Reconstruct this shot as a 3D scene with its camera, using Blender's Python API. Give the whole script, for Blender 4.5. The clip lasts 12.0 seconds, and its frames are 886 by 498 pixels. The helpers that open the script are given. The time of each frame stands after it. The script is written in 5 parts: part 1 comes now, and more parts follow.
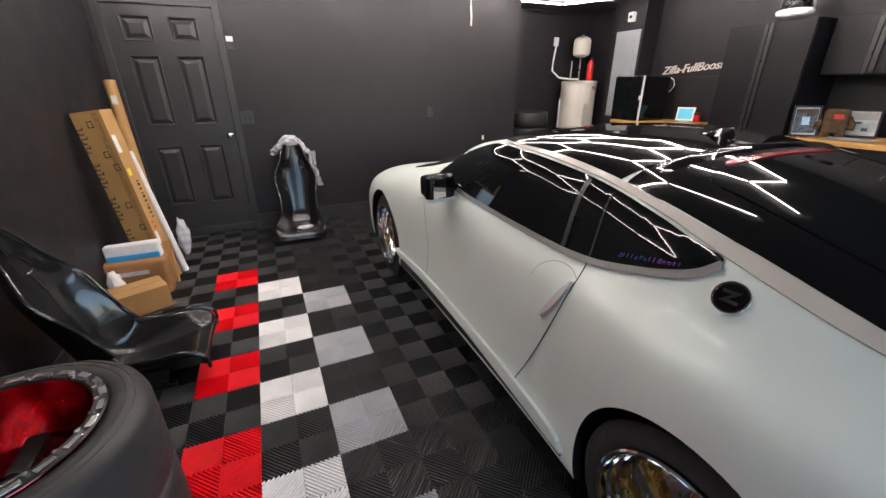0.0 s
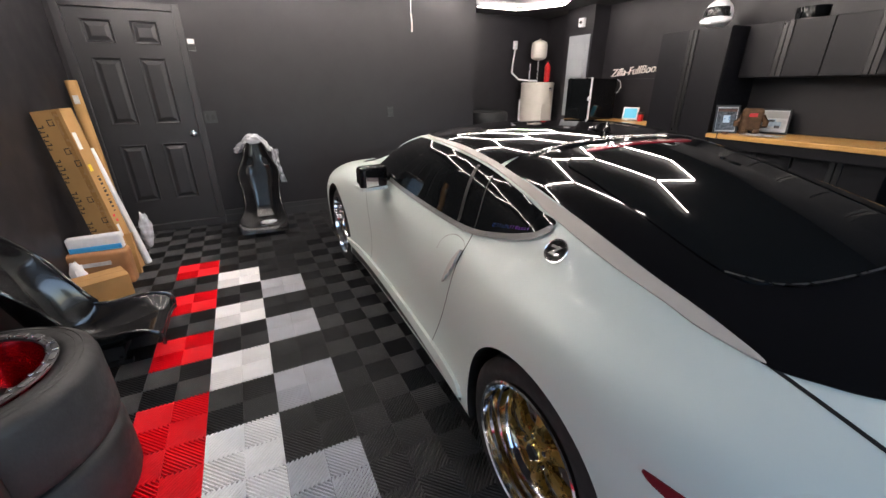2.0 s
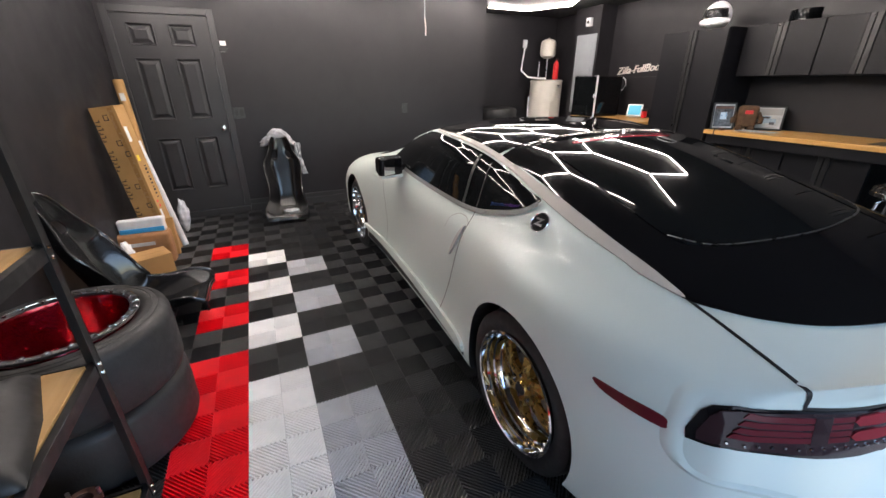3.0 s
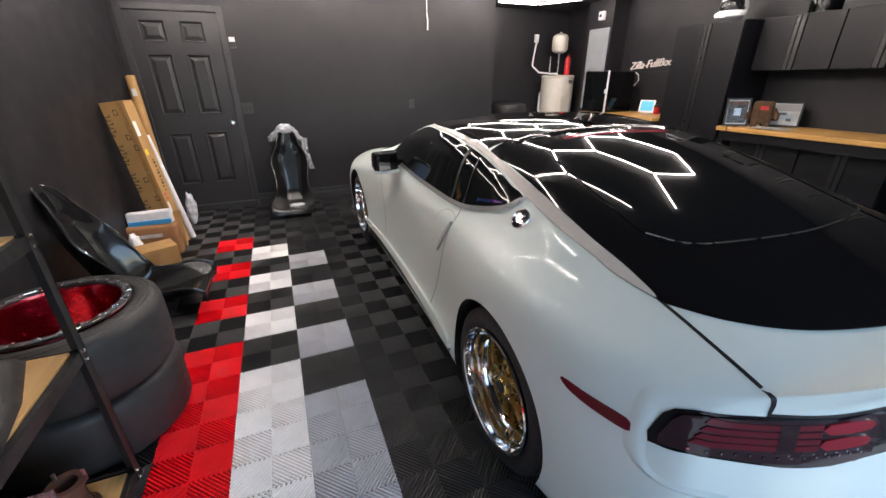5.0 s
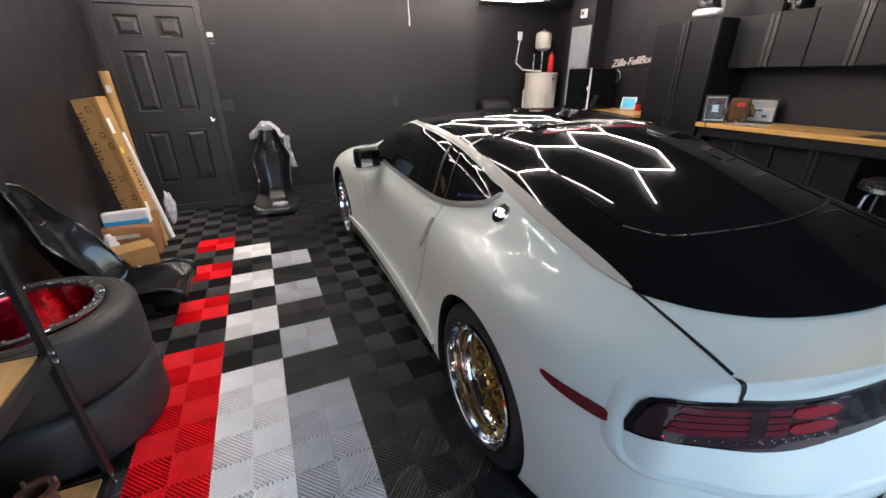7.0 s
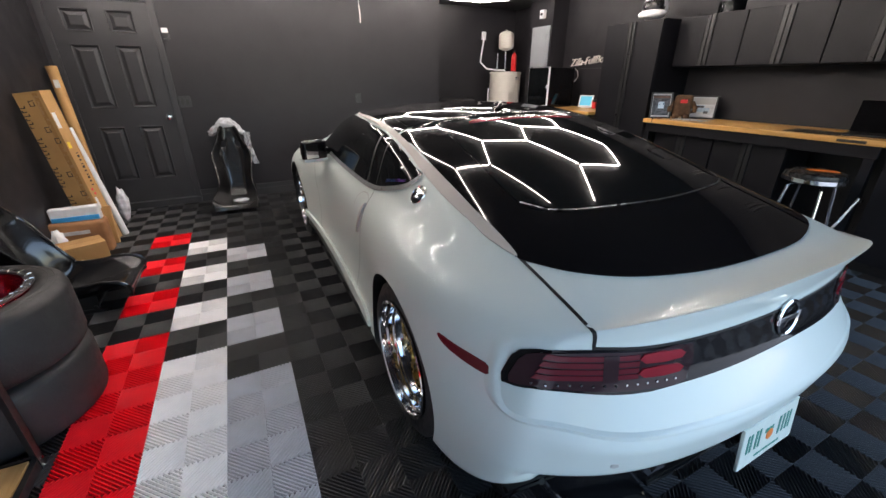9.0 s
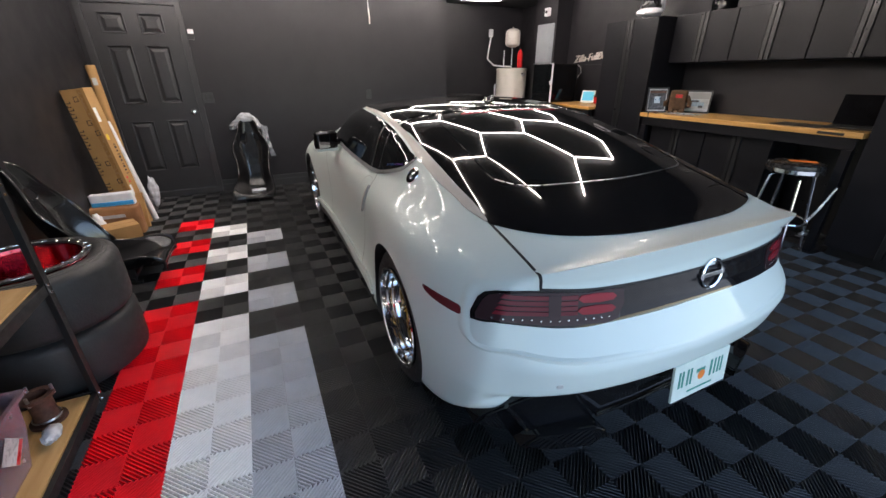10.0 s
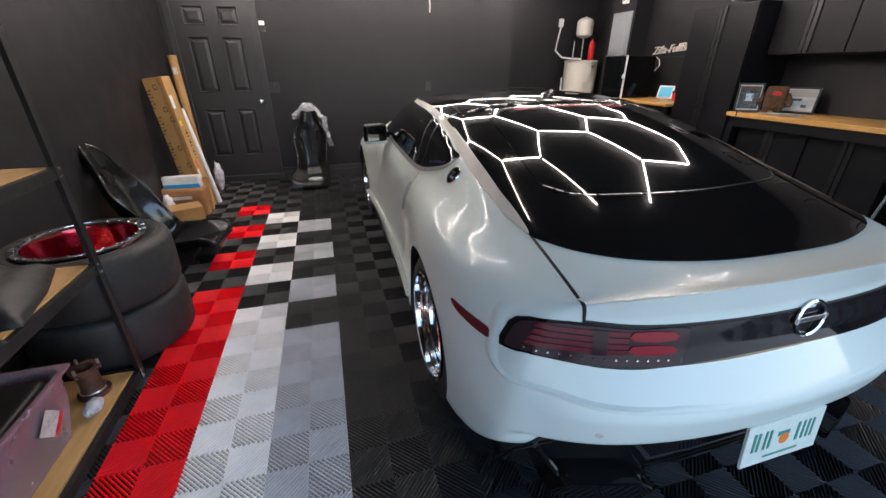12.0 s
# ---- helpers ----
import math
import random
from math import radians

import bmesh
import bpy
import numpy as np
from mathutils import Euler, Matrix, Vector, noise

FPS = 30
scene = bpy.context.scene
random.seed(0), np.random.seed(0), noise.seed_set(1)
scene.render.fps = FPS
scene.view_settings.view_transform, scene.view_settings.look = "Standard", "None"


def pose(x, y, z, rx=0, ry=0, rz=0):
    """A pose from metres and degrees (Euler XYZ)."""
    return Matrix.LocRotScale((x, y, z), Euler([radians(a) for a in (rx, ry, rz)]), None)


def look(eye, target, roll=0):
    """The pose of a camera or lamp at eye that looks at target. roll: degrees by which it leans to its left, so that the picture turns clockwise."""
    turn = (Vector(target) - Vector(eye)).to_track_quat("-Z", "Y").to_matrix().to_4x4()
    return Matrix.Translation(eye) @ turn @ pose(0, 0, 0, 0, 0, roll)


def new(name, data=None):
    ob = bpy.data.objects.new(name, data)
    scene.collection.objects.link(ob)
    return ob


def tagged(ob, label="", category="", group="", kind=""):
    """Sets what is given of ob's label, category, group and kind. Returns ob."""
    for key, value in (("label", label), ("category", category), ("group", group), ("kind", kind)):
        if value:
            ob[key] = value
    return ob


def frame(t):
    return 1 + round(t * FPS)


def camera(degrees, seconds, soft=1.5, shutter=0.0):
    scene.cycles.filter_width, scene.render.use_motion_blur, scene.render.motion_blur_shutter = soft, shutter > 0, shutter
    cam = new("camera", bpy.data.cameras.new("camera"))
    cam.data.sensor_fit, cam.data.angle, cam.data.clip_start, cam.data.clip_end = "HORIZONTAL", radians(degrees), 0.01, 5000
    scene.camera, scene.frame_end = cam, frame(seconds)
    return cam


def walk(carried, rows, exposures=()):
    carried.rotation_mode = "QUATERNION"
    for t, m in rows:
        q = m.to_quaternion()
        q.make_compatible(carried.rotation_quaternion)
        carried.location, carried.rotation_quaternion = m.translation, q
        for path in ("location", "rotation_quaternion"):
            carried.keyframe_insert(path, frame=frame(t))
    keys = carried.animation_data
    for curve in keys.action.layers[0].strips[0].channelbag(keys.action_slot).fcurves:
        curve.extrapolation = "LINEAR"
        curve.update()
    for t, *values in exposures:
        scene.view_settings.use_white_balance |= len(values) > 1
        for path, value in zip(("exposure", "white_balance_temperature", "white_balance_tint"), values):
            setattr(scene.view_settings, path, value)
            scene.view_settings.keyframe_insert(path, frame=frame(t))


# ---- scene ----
cam = camera(97.1, 12.0)
PATH = [
    (0, (0.036, 0.003, 1.432), (0.782, 1.69, 0.658), -0.4),
    (0.5, (0.085, -0.07, 1.443), (0.892, 1.591, 0.674), -0.5),
    (1, (0.144, -0.162, 1.439), (0.977, 1.486, 0.671), -0.5),
    (1.5, (0.2, -0.252, 1.44), (1.035, 1.395, 0.671), -0.4),
    (2, (0.19, -0.357, 1.428), (1.006, 1.299, 0.659), -0.3),
    (2.5, (0.11, -0.524, 1.441), (0.902, 1.142, 0.667), -0.2),
    (3, (0.074, -0.639, 1.451), (0.836, 1.035, 0.666), -0.3),
    (5, (0.198, -0.686, 1.443), (0.886, 1.012, 0.643), -0.4),
    (5.5, (0.222, -0.687, 1.441), (0.904, 1.014, 0.639), -0.3),
    (6, (0.21, -0.677, 1.434), (0.894, 1.021, 0.627), -0.2),
    (6.5, (0.216, -0.685, 1.435), (0.916, 1.006, 0.627), -0.3),
    (7, (0.222, -0.696, 1.431), (0.966, 0.975, 0.622), -0.3),
    (7.5, (0.225, -0.702, 1.416), (1.024, 0.943, 0.606), -0.4),
    (7.7, (0.259, -0.71, 1.408), (1.079, 0.927, 0.601), -0.3),
    (9.3, (0.392, -0.986, 1.383), (1.217, 0.649, 0.58), -0.0),
    (9.5, (0.364, -1.056, 1.38), (1.175, 0.585, 0.574), -0.1),
    (10, (0.354, -1.191, 1.392), (1.121, 0.465, 0.574), -0.3),
    (10.5, (0.471, -1.231, 1.392), (1.173, 0.447, 0.56), -0.4),
    (11, (0.568, -1.208, 1.384), (1.193, 0.495, 0.544), -0.2),
    (11.5, (0.541, -1.145, 1.381), (1.098, 0.581, 0.537), 0.0),
    (12, (0.48, -1.075, 1.383), (0.983, 0.666, 0.537), 0.1),
]
walk(cam, [(t, look(eye, target, roll)) for t, eye, target, roll in PATH],
     [(0, 0.12), (2.5, 0.2), (7.7, 0.1), (9.5, -0.04), (12, -0.1)])

# ---- world and light ----
CEIL = 2.44
world = bpy.data.worlds.new("sky")
scene.world = world
world.use_nodes = True
_n = world.node_tree.nodes
_sky = _n.new("ShaderNodeTexSky")
_sky.sky_type = 'NISHITA'
_sky.sun_disc = False
_sky.sun_elevation = radians(48)
_sky.sun_rotation = radians(100)
world.node_tree.links.new(_sky.outputs[0], _n["Background"].inputs[0])
_n["Background"].inputs[1].default_value = 0.70
sun = new("sun", bpy.data.lights.new("sun", 'SUN'))
sun.data.energy, sun.data.angle, sun.data.color = 3.0, radians(0.53), (1.0, 0.95, 0.88)
sun.matrix_world = look((9, 2, 9), (0, 0, 0))

# ---- materials ----


def material(name, color, rough=0.5, metal=0.0, vary=0.12, scale=6.0, fine=0.0, fine_scale=200.0, coat=0.0, rough_vary=0.08, spec=0.5, coat_rough=0.03):
    """Principled surface with two scales of variation and a fine relief."""
    m = bpy.data.materials.new(name)
    m.use_nodes = True
    nt = m.node_tree
    b = nt.nodes["Principled BSDF"]
    tc = nt.nodes.new("ShaderNodeTexCoord")
    big = nt.nodes.new("ShaderNodeTexNoise")
    big.inputs["Scale"].default_value = scale
    big.inputs["Detail"].default_value = 6
    nt.links.new(tc.outputs["Object"], big.inputs["Vector"])
    ramp = nt.nodes.new("ShaderNodeMapRange")
    ramp.inputs[1].default_value, ramp.inputs[2].default_value = 0.3, 0.7
    ramp.inputs[3].default_value, ramp.inputs[4].default_value = 1 - vary, 1 + vary
    nt.links.new(big.outputs["Fac"], ramp.inputs[0])
    mul = nt.nodes.new("ShaderNodeVectorMath")
    mul.operation = 'SCALE'
    mul.inputs[0].default_value = color
    nt.links.new(ramp.outputs[0], mul.inputs["Scale"])
    nt.links.new(mul.outputs[0], b.inputs["Base Color"])
    rr = nt.nodes.new("ShaderNodeMapRange")
    rr.inputs[1].default_value, rr.inputs[2].default_value = 0.3, 0.7
    rr.inputs[3].default_value, rr.inputs[4].default_value = max(0.0, rough - rough_vary), min(1.0, rough + rough_vary)
    mid = nt.nodes.new("ShaderNodeTexNoise")
    mid.inputs["Scale"].default_value = scale * 5
    mid.inputs["Detail"].default_value = 4
    nt.links.new(tc.outputs["Object"], mid.inputs["Vector"])
    nt.links.new(mid.outputs["Fac"], rr.inputs[0])
    nt.links.new(rr.outputs[0], b.inputs["Roughness"])
    b.inputs["Metallic"].default_value = metal
    b.inputs["Specular IOR Level"].default_value = spec
    b.inputs["Coat Weight"].default_value = coat
    b.inputs["Coat Roughness"].default_value = coat_rough
    if fine:
        f = nt.nodes.new("ShaderNodeTexNoise")
        f.inputs["Scale"].default_value = fine_scale
        f.inputs["Detail"].default_value = 3
        nt.links.new(tc.outputs["Object"], f.inputs["Vector"])
        bump = nt.nodes.new("ShaderNodeBump")
        bump.inputs["Strength"].default_value = fine
        bump.inputs["Distance"].default_value = 0.002
        nt.links.new(f.outputs["Fac"], bump.inputs["Height"])
        nt.links.new(bump.outputs[0], b.inputs["Normal"])
    return m


def glowing(name, color, strength):
    m = bpy.data.materials.new(name)
    m.use_nodes = True
    nt = m.node_tree
    b = nt.nodes["Principled BSDF"]
    b.inputs["Base Color"].default_value = (*color, 1)
    b.inputs["Emission Color"].default_value = (*color, 1)
    b.inputs["Emission Strength"].default_value = strength
    return m


def wood(name, a, c, scale=3.0, rough=0.4):
    """Butcher-block or ply: streaks along x of the object."""
    m = material(name, a, rough, fine=0.1, fine_scale=80)
    nt = m.node_tree
    b = nt.nodes["Principled BSDF"]
    tc = nt.nodes.new("ShaderNodeTexCoord")
    mp = nt.nodes.new("ShaderNodeMapping")
    mp.inputs["Scale"].default_value = (scale * 12, scale * 0.8, scale * 12)
    nt.links.new(tc.outputs["Object"], mp.inputs["Vector"])
    n = nt.nodes.new("ShaderNodeTexNoise")
    n.inputs["Scale"].default_value = 1.5
    n.inputs["Detail"].default_value = 8
    nt.links.new(mp.outputs[0], n.inputs["Vector"])
    r = nt.nodes.new("ShaderNodeValToRGB")
    r.color_ramp.elements[0].position, r.color_ramp.elements[1].position = 0.35, 0.68
    r.color_ramp.elements[0].color, r.color_ramp.elements[1].color = (*a, 1), (*c, 1)
    nt.links.new(n.outputs["Fac"], r.inputs[0])
    nt.links.new(r.outputs[0], b.inputs["Base Color"])
    return m


M = {}
M["wall"] = material("wall_paint", (0.0148, 0.0139, 0.0168), 0.5, spec=0.4, vary=0.10, scale=1.2, fine=0.25, fine_scale=260)
M["trim"] = material("trim_paint", (0.03, 0.03, 0.033), 0.38, vary=0.08, fine=0.08)
M["door"] = material("door_paint", (0.028, 0.028, 0.031), 0.36, vary=0.10, fine=0.10, fine_scale=120)
M["ceiling"] = material("ceiling_paint", (0.04, 0.04, 0.042), 0.6, vary=0.08, fine=0.3)
M["concrete"] = material("concrete", (0.35, 0.34, 0.32), 0.85, vary=0.2, scale=2, fine=0.5, fine_scale=60)
M["slab"] = material("slab_dark", (0.006, 0.006, 0.006), 0.8)
M["tile_black"] = material("tile_black", (0.013, 0.014, 0.016), 0.37, vary=0.2, scale=9, rough_vary=0.03, spec=0.9)
M["tile_red"] = material("tile_red", (0.92, 0.004, 0.016), 0.38, vary=0.08, scale=9, fine=0.1, spec=0.35)
M["tile_white"] = material("tile_white", (0.95, 0.94, 0.93), 0.38, vary=0.06, scale=9, fine=0.1)
M["tile_grey"] = material("tile_grey", (0.58, 0.585, 0.61), 0.38, vary=0.08, scale=9, fine=0.1)
M["pearl"] = material("pearl_white", (0.65, 0.72, 0.69), 0.34, vary=0.0, scale=2, coat=0.42, rough_vary=0.0, coat_rough=0.012, spec=0.15)
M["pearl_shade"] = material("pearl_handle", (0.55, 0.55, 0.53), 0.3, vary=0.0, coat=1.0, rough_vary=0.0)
M["belt"] = material("belt_moulding", (0.20, 0.20, 0.20), 0.35, vary=0.05)
M["grey_line"] = material("soft_seam", (0.35, 0.35, 0.34), 0.4)
M["lamp_glass"] = material("lamp_glass", (0.035, 0.018, 0.021), 0.05, vary=0.1, rough_vary=0.0)
M["gloss_black"] = material("gloss_black", (0.006, 0.006, 0.007), 0.04, vary=0.1, rough_vary=0.0, spec=0.38)
M["glass"] = material("tinted_glass", (0.006, 0.007, 0.008), 0.02, vary=0.05, rough_vary=0.0, spec=0.2)
M["lip_black"] = material("lip_black", (0.012, 0.012, 0.013), 0.2, vary=0.1)
M["plate_white"] = material("plate_white", (0.62, 0.69, 0.64), 0.4, vary=0.06, scale=20)
M["plate_green"] = material("plate_green", (0.04, 0.24, 0.19), 0.5)
M["orange"] = material("orange_print", (0.75, 0.20, 0.03), 0.4)
M["sticker"] = material("sticker_foil", (0.05, 0.13, 0.42), 0.3, metal=0.3, vary=0.8, scale=9)
M["sticker_violet"] = material("sticker_foil_violet", (0.20, 0.06, 0.42), 0.3, metal=0.3, vary=0.8, scale=9)
M["satin_black"] = material("satin_black", (0.012, 0.012, 0.013), 0.45, vary=0.15, fine=0.15)
M["rubber"] = material("rubber", (0.02, 0.02, 0.021), 0.62, vary=0.2, scale=8, fine=0.3, fine_scale=120)
M["old_rubber"] = material("old_rubber", (0.021, 0.021, 0.022), 0.55, vary=0.45, scale=5, fine=0.4, fine_scale=90)
M["champagne"] = material("champagne_strip", (0.50, 0.465, 0.425), 0.34, metal=0.0, coat=0.2, vary=0.0, rough_vary=0.0, spec=0.35)
M["chrome"] = material("chrome", (0.80, 0.80, 0.81), 0.08, metal=1.0, vary=0.03, rough_vary=0.04)
M["gold"] = material("gold_paint", (0.55, 0.36, 0.10), 0.28, metal=0.85, vary=0.08)
M["steel"] = material("brushed_steel", (0.5, 0.5, 0.51), 0.3, metal=1.0)
M["lamp_red"] = material("lamp_red", (0.12, 0.014, 0.022), 0.12, rough_vary=0.0)
M["lamp_bright"] = material("lamp_bright_red", (0.27, 0.018, 0.03), 0.15, rough_vary=0.0)
M["lamp_smoke"] = material("lamp_smoke", (0.010, 0.009, 0.010), 0.04, rough_vary=0.0)
M["carbon"] = material("gloss_carbon", (0.010, 0.010, 0.011), 0.2, vary=0.4, scale=30, coat=0.5)
M["card"] = material("cardboard", (0.42, 0.24, 0.09), 0.8, vary=0.12, scale=5, fine=0.25, fine_scale=60)
M["card2"] = material("brown_paper", (0.30, 0.145, 0.06), 0.75, vary=0.18, scale=9, fine=0.4, fine_scale=40)
M["white_plastic"] = material("white_plastic", (0.75, 0.75, 0.76), 0.4, vary=0.08, scale=20)
M["cream"] = material("cream_enamel", (0.62, 0.58, 0.52), 0.35, vary=0.05)
M["cabinet"] = material("cabinet_black", (0.0065, 0.0065, 0.0088), 0.42, spec=0.26, vary=0.12, fine=0.2, fine_scale=300)
M["cab_dark"] = material("cabinet_channel", (0.008, 0.008, 0.009), 0.35)
M["oak"] = wood("bench_top", (0.52, 0.27, 0.07), (0.64, 0.36, 0.115))
M["ply"] = wood("shelf_board", (0.50, 0.29, 0.10), (0.60, 0.37, 0.15), 2.0, 0.6)
M["red"] = material("red_paint", (0.6, 0.02, 0.025), 0.3)
M["candy"] = material("candy_red", (0.30, 0.004, 0.016), 0.2, metal=0.85, coat=1.0)
M["ink"] = material("black_ink", (0.02, 0.018, 0.016), 0.7)
M["led"] = glowing("led_tube", (1.0, 0.885, 0.815), 80.0)

# ---- building blocks ----


def mesh_of(bm, name, mats, smooth=False, angle=None):
    me = bpy.data.meshes.new(name)
    bmesh.ops.recalc_face_normals(bm, faces=bm.faces)
    bm.to_mesh(me)
    bm.free()
    for m in (mats if isinstance(mats, (list, tuple)) else [mats]):
        me.materials.append(m)
    if smooth:
        me.shade_smooth()
        if angle:
            me.set_sharp_from_angle(angle=radians(angle))
    return me


def thing(name, label, category, at=None, group="", kind=""):
    e = new(name)
    e.matrix_world = at if at is not None else Matrix()
    return tagged(e, label, category, group, kind)


def part(name, bm, mat, parent, label="", smooth=False, angle=40, m=None):
    ob = new(name, mesh_of(bm, name, mat, smooth, angle))
    ob.parent = parent
    if m is not None:
        ob.matrix_basis = m
    return tagged(ob, label)


def solid(name, bm, mat, label, category="", kind="", smooth=False, angle=40, m=None, group=""):
    ob = new(name, mesh_of(bm, name, mat, smooth, angle))
    if m is not None:
        ob.matrix_basis = m
    return tagged(ob, label, category, group, kind)


def box(x0, y0, z0, x1, y1, z1, bevel=0.0, seg=2, bm=None):
    b = bmesh.new()
    bmesh.ops.create_cube(b, size=1)
    for v in b.verts:
        v.co = Vector(((x0 + x1) / 2 + v.co.x * (x1 - x0), (y0 + y1) / 2 + v.co.y * (y1 - y0), (z0 + z1) / 2 + v.co.z * (z1 - z0)))
    if bevel:
        bmesh.ops.bevel(b, geom=list(b.edges), offset=bevel, segments=seg, profile=0.7, affect='EDGES')
    return merge(bm, b)


def merge(bm, b, m=None):
    """Adds b to bm (or returns b)."""
    if m is not None:
        b.transform(m)
    if bm is None:
        return b
    me = bpy.data.meshes.new("tmp")
    b.to_mesh(me)
    b.free()
    bm.from_mesh(me)
    bpy.data.meshes.remove(me)
    return bm


def lathe(profile, n=48, bm=None, m=None, closed=False, caps=True):
    """Turns (r, z) pairs round z."""
    b = bmesh.new()
    rings = []
    for r, z in profile:
        rings.append([b.verts.new((r * math.cos(2 * math.pi * i / n), r * math.sin(2 * math.pi * i / n), z)) for i in range(n)])
    pairs = list(zip(rings, rings[1:]))
    if closed:
        pairs.append((rings[-1], rings[0]))
    for a, c in pairs:
        for i in range(n):
            b.faces.new((a[i], a[(i + 1) % n], c[(i + 1) % n], c[i]))
    if not closed and caps:
        if profile[0][0] > 1e-4:
            b.faces.new(rings[0])
        if profile[-1][0] > 1e-4:
            b.faces.new(rings[-1])
    bmesh.ops.remove_doubles(b, verts=b.verts, dist=1e-5)
    return merge(bm, b, m)


def tube(points, r, n=8, bm=None, m=None, taper=None):
    """A round bar through points."""
    b = bmesh.new()
    pts = [Vector(p) for p in points]
    rings = []
    for i, p in enumerate(pts):
        d = (pts[min(i + 1, len(pts) - 1)] - pts[max(i - 1, 0)]).normalized()
        up = Vector((0, 0, 1)) if abs(d.z) < 0.9 else Vector((1, 0, 0))
        s = d.cross(up).normalized()
        q = s.cross(d)
        rr = r * (taper[i] if taper else 1)
        rings.append([b.verts.new(p + rr * (math.cos(2 * math.pi * k / n) * s + math.sin(2 * math.pi * k / n) * q)) for k in range(n)])
    for a, c in zip(rings, rings[1:]):
        for k in range(n):
            b.faces.new((a[k], a[(k + 1) % n], c[(k + 1) % n], c[k]))
    b.faces.new(rings[0])
    b.faces.new(rings[-1])
    return merge(bm, b, m)


def prism(poly, axis, lo, hi, bevel=0.0, bm=None):
    """Extrudes a polygon given in the two other axes along axis."""
    b = bmesh.new()
    def p3(a, c, h):
        return {"x": (h, a, c), "y": (a, h, c), "z": (a, c, h)}[axis]
    lower = [b.verts.new(p3(a, c, lo)) for a, c in poly]
    upper = [b.verts.new(p3(a, c, hi)) for a, c in poly]
    b.faces.new(lower)
    b.faces.new(upper)
    n = len(poly)
    for i in range(n):
        b.faces.new((lower[i], lower[(i + 1) % n], upper[(i + 1) % n], upper[i]))
    if bevel:
        bmesh.ops.recalc_face_normals(b, faces=b.faces)
        bmesh.ops.bevel(b, geom=list(b.edges), offset=bevel, segments=2, affect='EDGES')
    return merge(bm, b)


def text_mesh(name, words, size, mat, m, parent=None, label="", depth=0.001, shear=0.0, align='LEFT'):
    cu = bpy.data.curves.new(name, 'FONT')
    cu.body, cu.size, cu.extrude, cu.shear, cu.align_x = words, size, depth, shear, align
    tmp = bpy.data.objects.new(name, cu)
    scene.collection.objects.link(tmp)
    dg = bpy.context.evaluated_depsgraph_get()
    me = bpy.data.meshes.new_from_object(tmp.evaluated_get(dg))
    scene.collection.objects.unlink(tmp)
    bpy.data.objects.remove(tmp)
    me.materials.clear()
    me.materials.append(mat)
    ob = new(name, me)
    ob.parent = parent
    ob.matrix_basis = m
    return tagged(ob, label)

# ---- room shell ----
XL, XR, YB, YF, YR = -1.13, 5.03, 4.58, -2.0, 5.5
WT = 0.12
XC = 3.10   # corner where the water heater alcove begins


def wall(name, boxes, label):
    bm = None
    for b in boxes:
        bm = box(*b, bm=bm)
    return solid(name, bm, M["wall"], label, "wall", "structure")


DX0, DX1, DZ0, DZ1 = -1.03, -0.205, 0.07, 2.085
wall("wall_left", [(XL - WT, YF, 0, XL, YB + WT, CEIL)], "dark charcoal painted garage side wall")
wall("wall_north", [(XL, YB, 0, DX0, YB + WT, CEIL), (DX0, YB, DZ1, DX1, YB + WT, CEIL), (DX0, YB, 0, DX1, YB + WT, DZ0), (DX1, YB, 0, XC, YB + WT, CEIL)],
     "dark charcoal painted end wall with a door opening")
wall("wall_alcove_side", [(XC - WT, YB + WT, 0, XC, YR, CEIL)], "charcoal painted side of the heater alcove")
wall("wall_alcove_back", [(XC - WT, YR, 0, XR + WT, YR + WT, CEIL)], "charcoal painted back of the heater alcove")
wall("wall_right", [(XR, YF, 0, XR + WT, YR, CEIL)], "dark charcoal painted garage side wall")
wall("wall_chase", [(4.75, 4.20, 0, XR, 4.72, CEIL)], "charcoal boxed-out wall chase beside the alcove")
wall("wall_south", [(XL - WT, YF - WT, 0, -0.5, YF, CEIL), (4.75, YF - WT, 0, XR + WT, YF, CEIL), (-0.5, YF - WT, 2.15, 4.75, YF, CEIL)],
     "charcoal wall round the open garage door")
solid("ceiling", box(XL - WT, YF - WT, CEIL, XR + WT, YR + WT, CEIL + 0.12), M["ceiling"], "dark painted garage ceiling", "ceiling", "structure")
solid("floor", box(XL - WT, YF - WT, -0.2, XR + WT, YR + WT, -0.016), M["slab"], "dark garage slab under interlocking tiles", "floor", "structure")
solid("ground", box(-150, -300, -0.35, 150, 150, -0.21), M["concrete"], "pale concrete driveway ground", "ground", "structure")

# ---- ribbed floor tiles ----
T, X0, Y0 = 0.3048, -0.19, 3.40
FLOOR = bpy.data.objects["floor"]


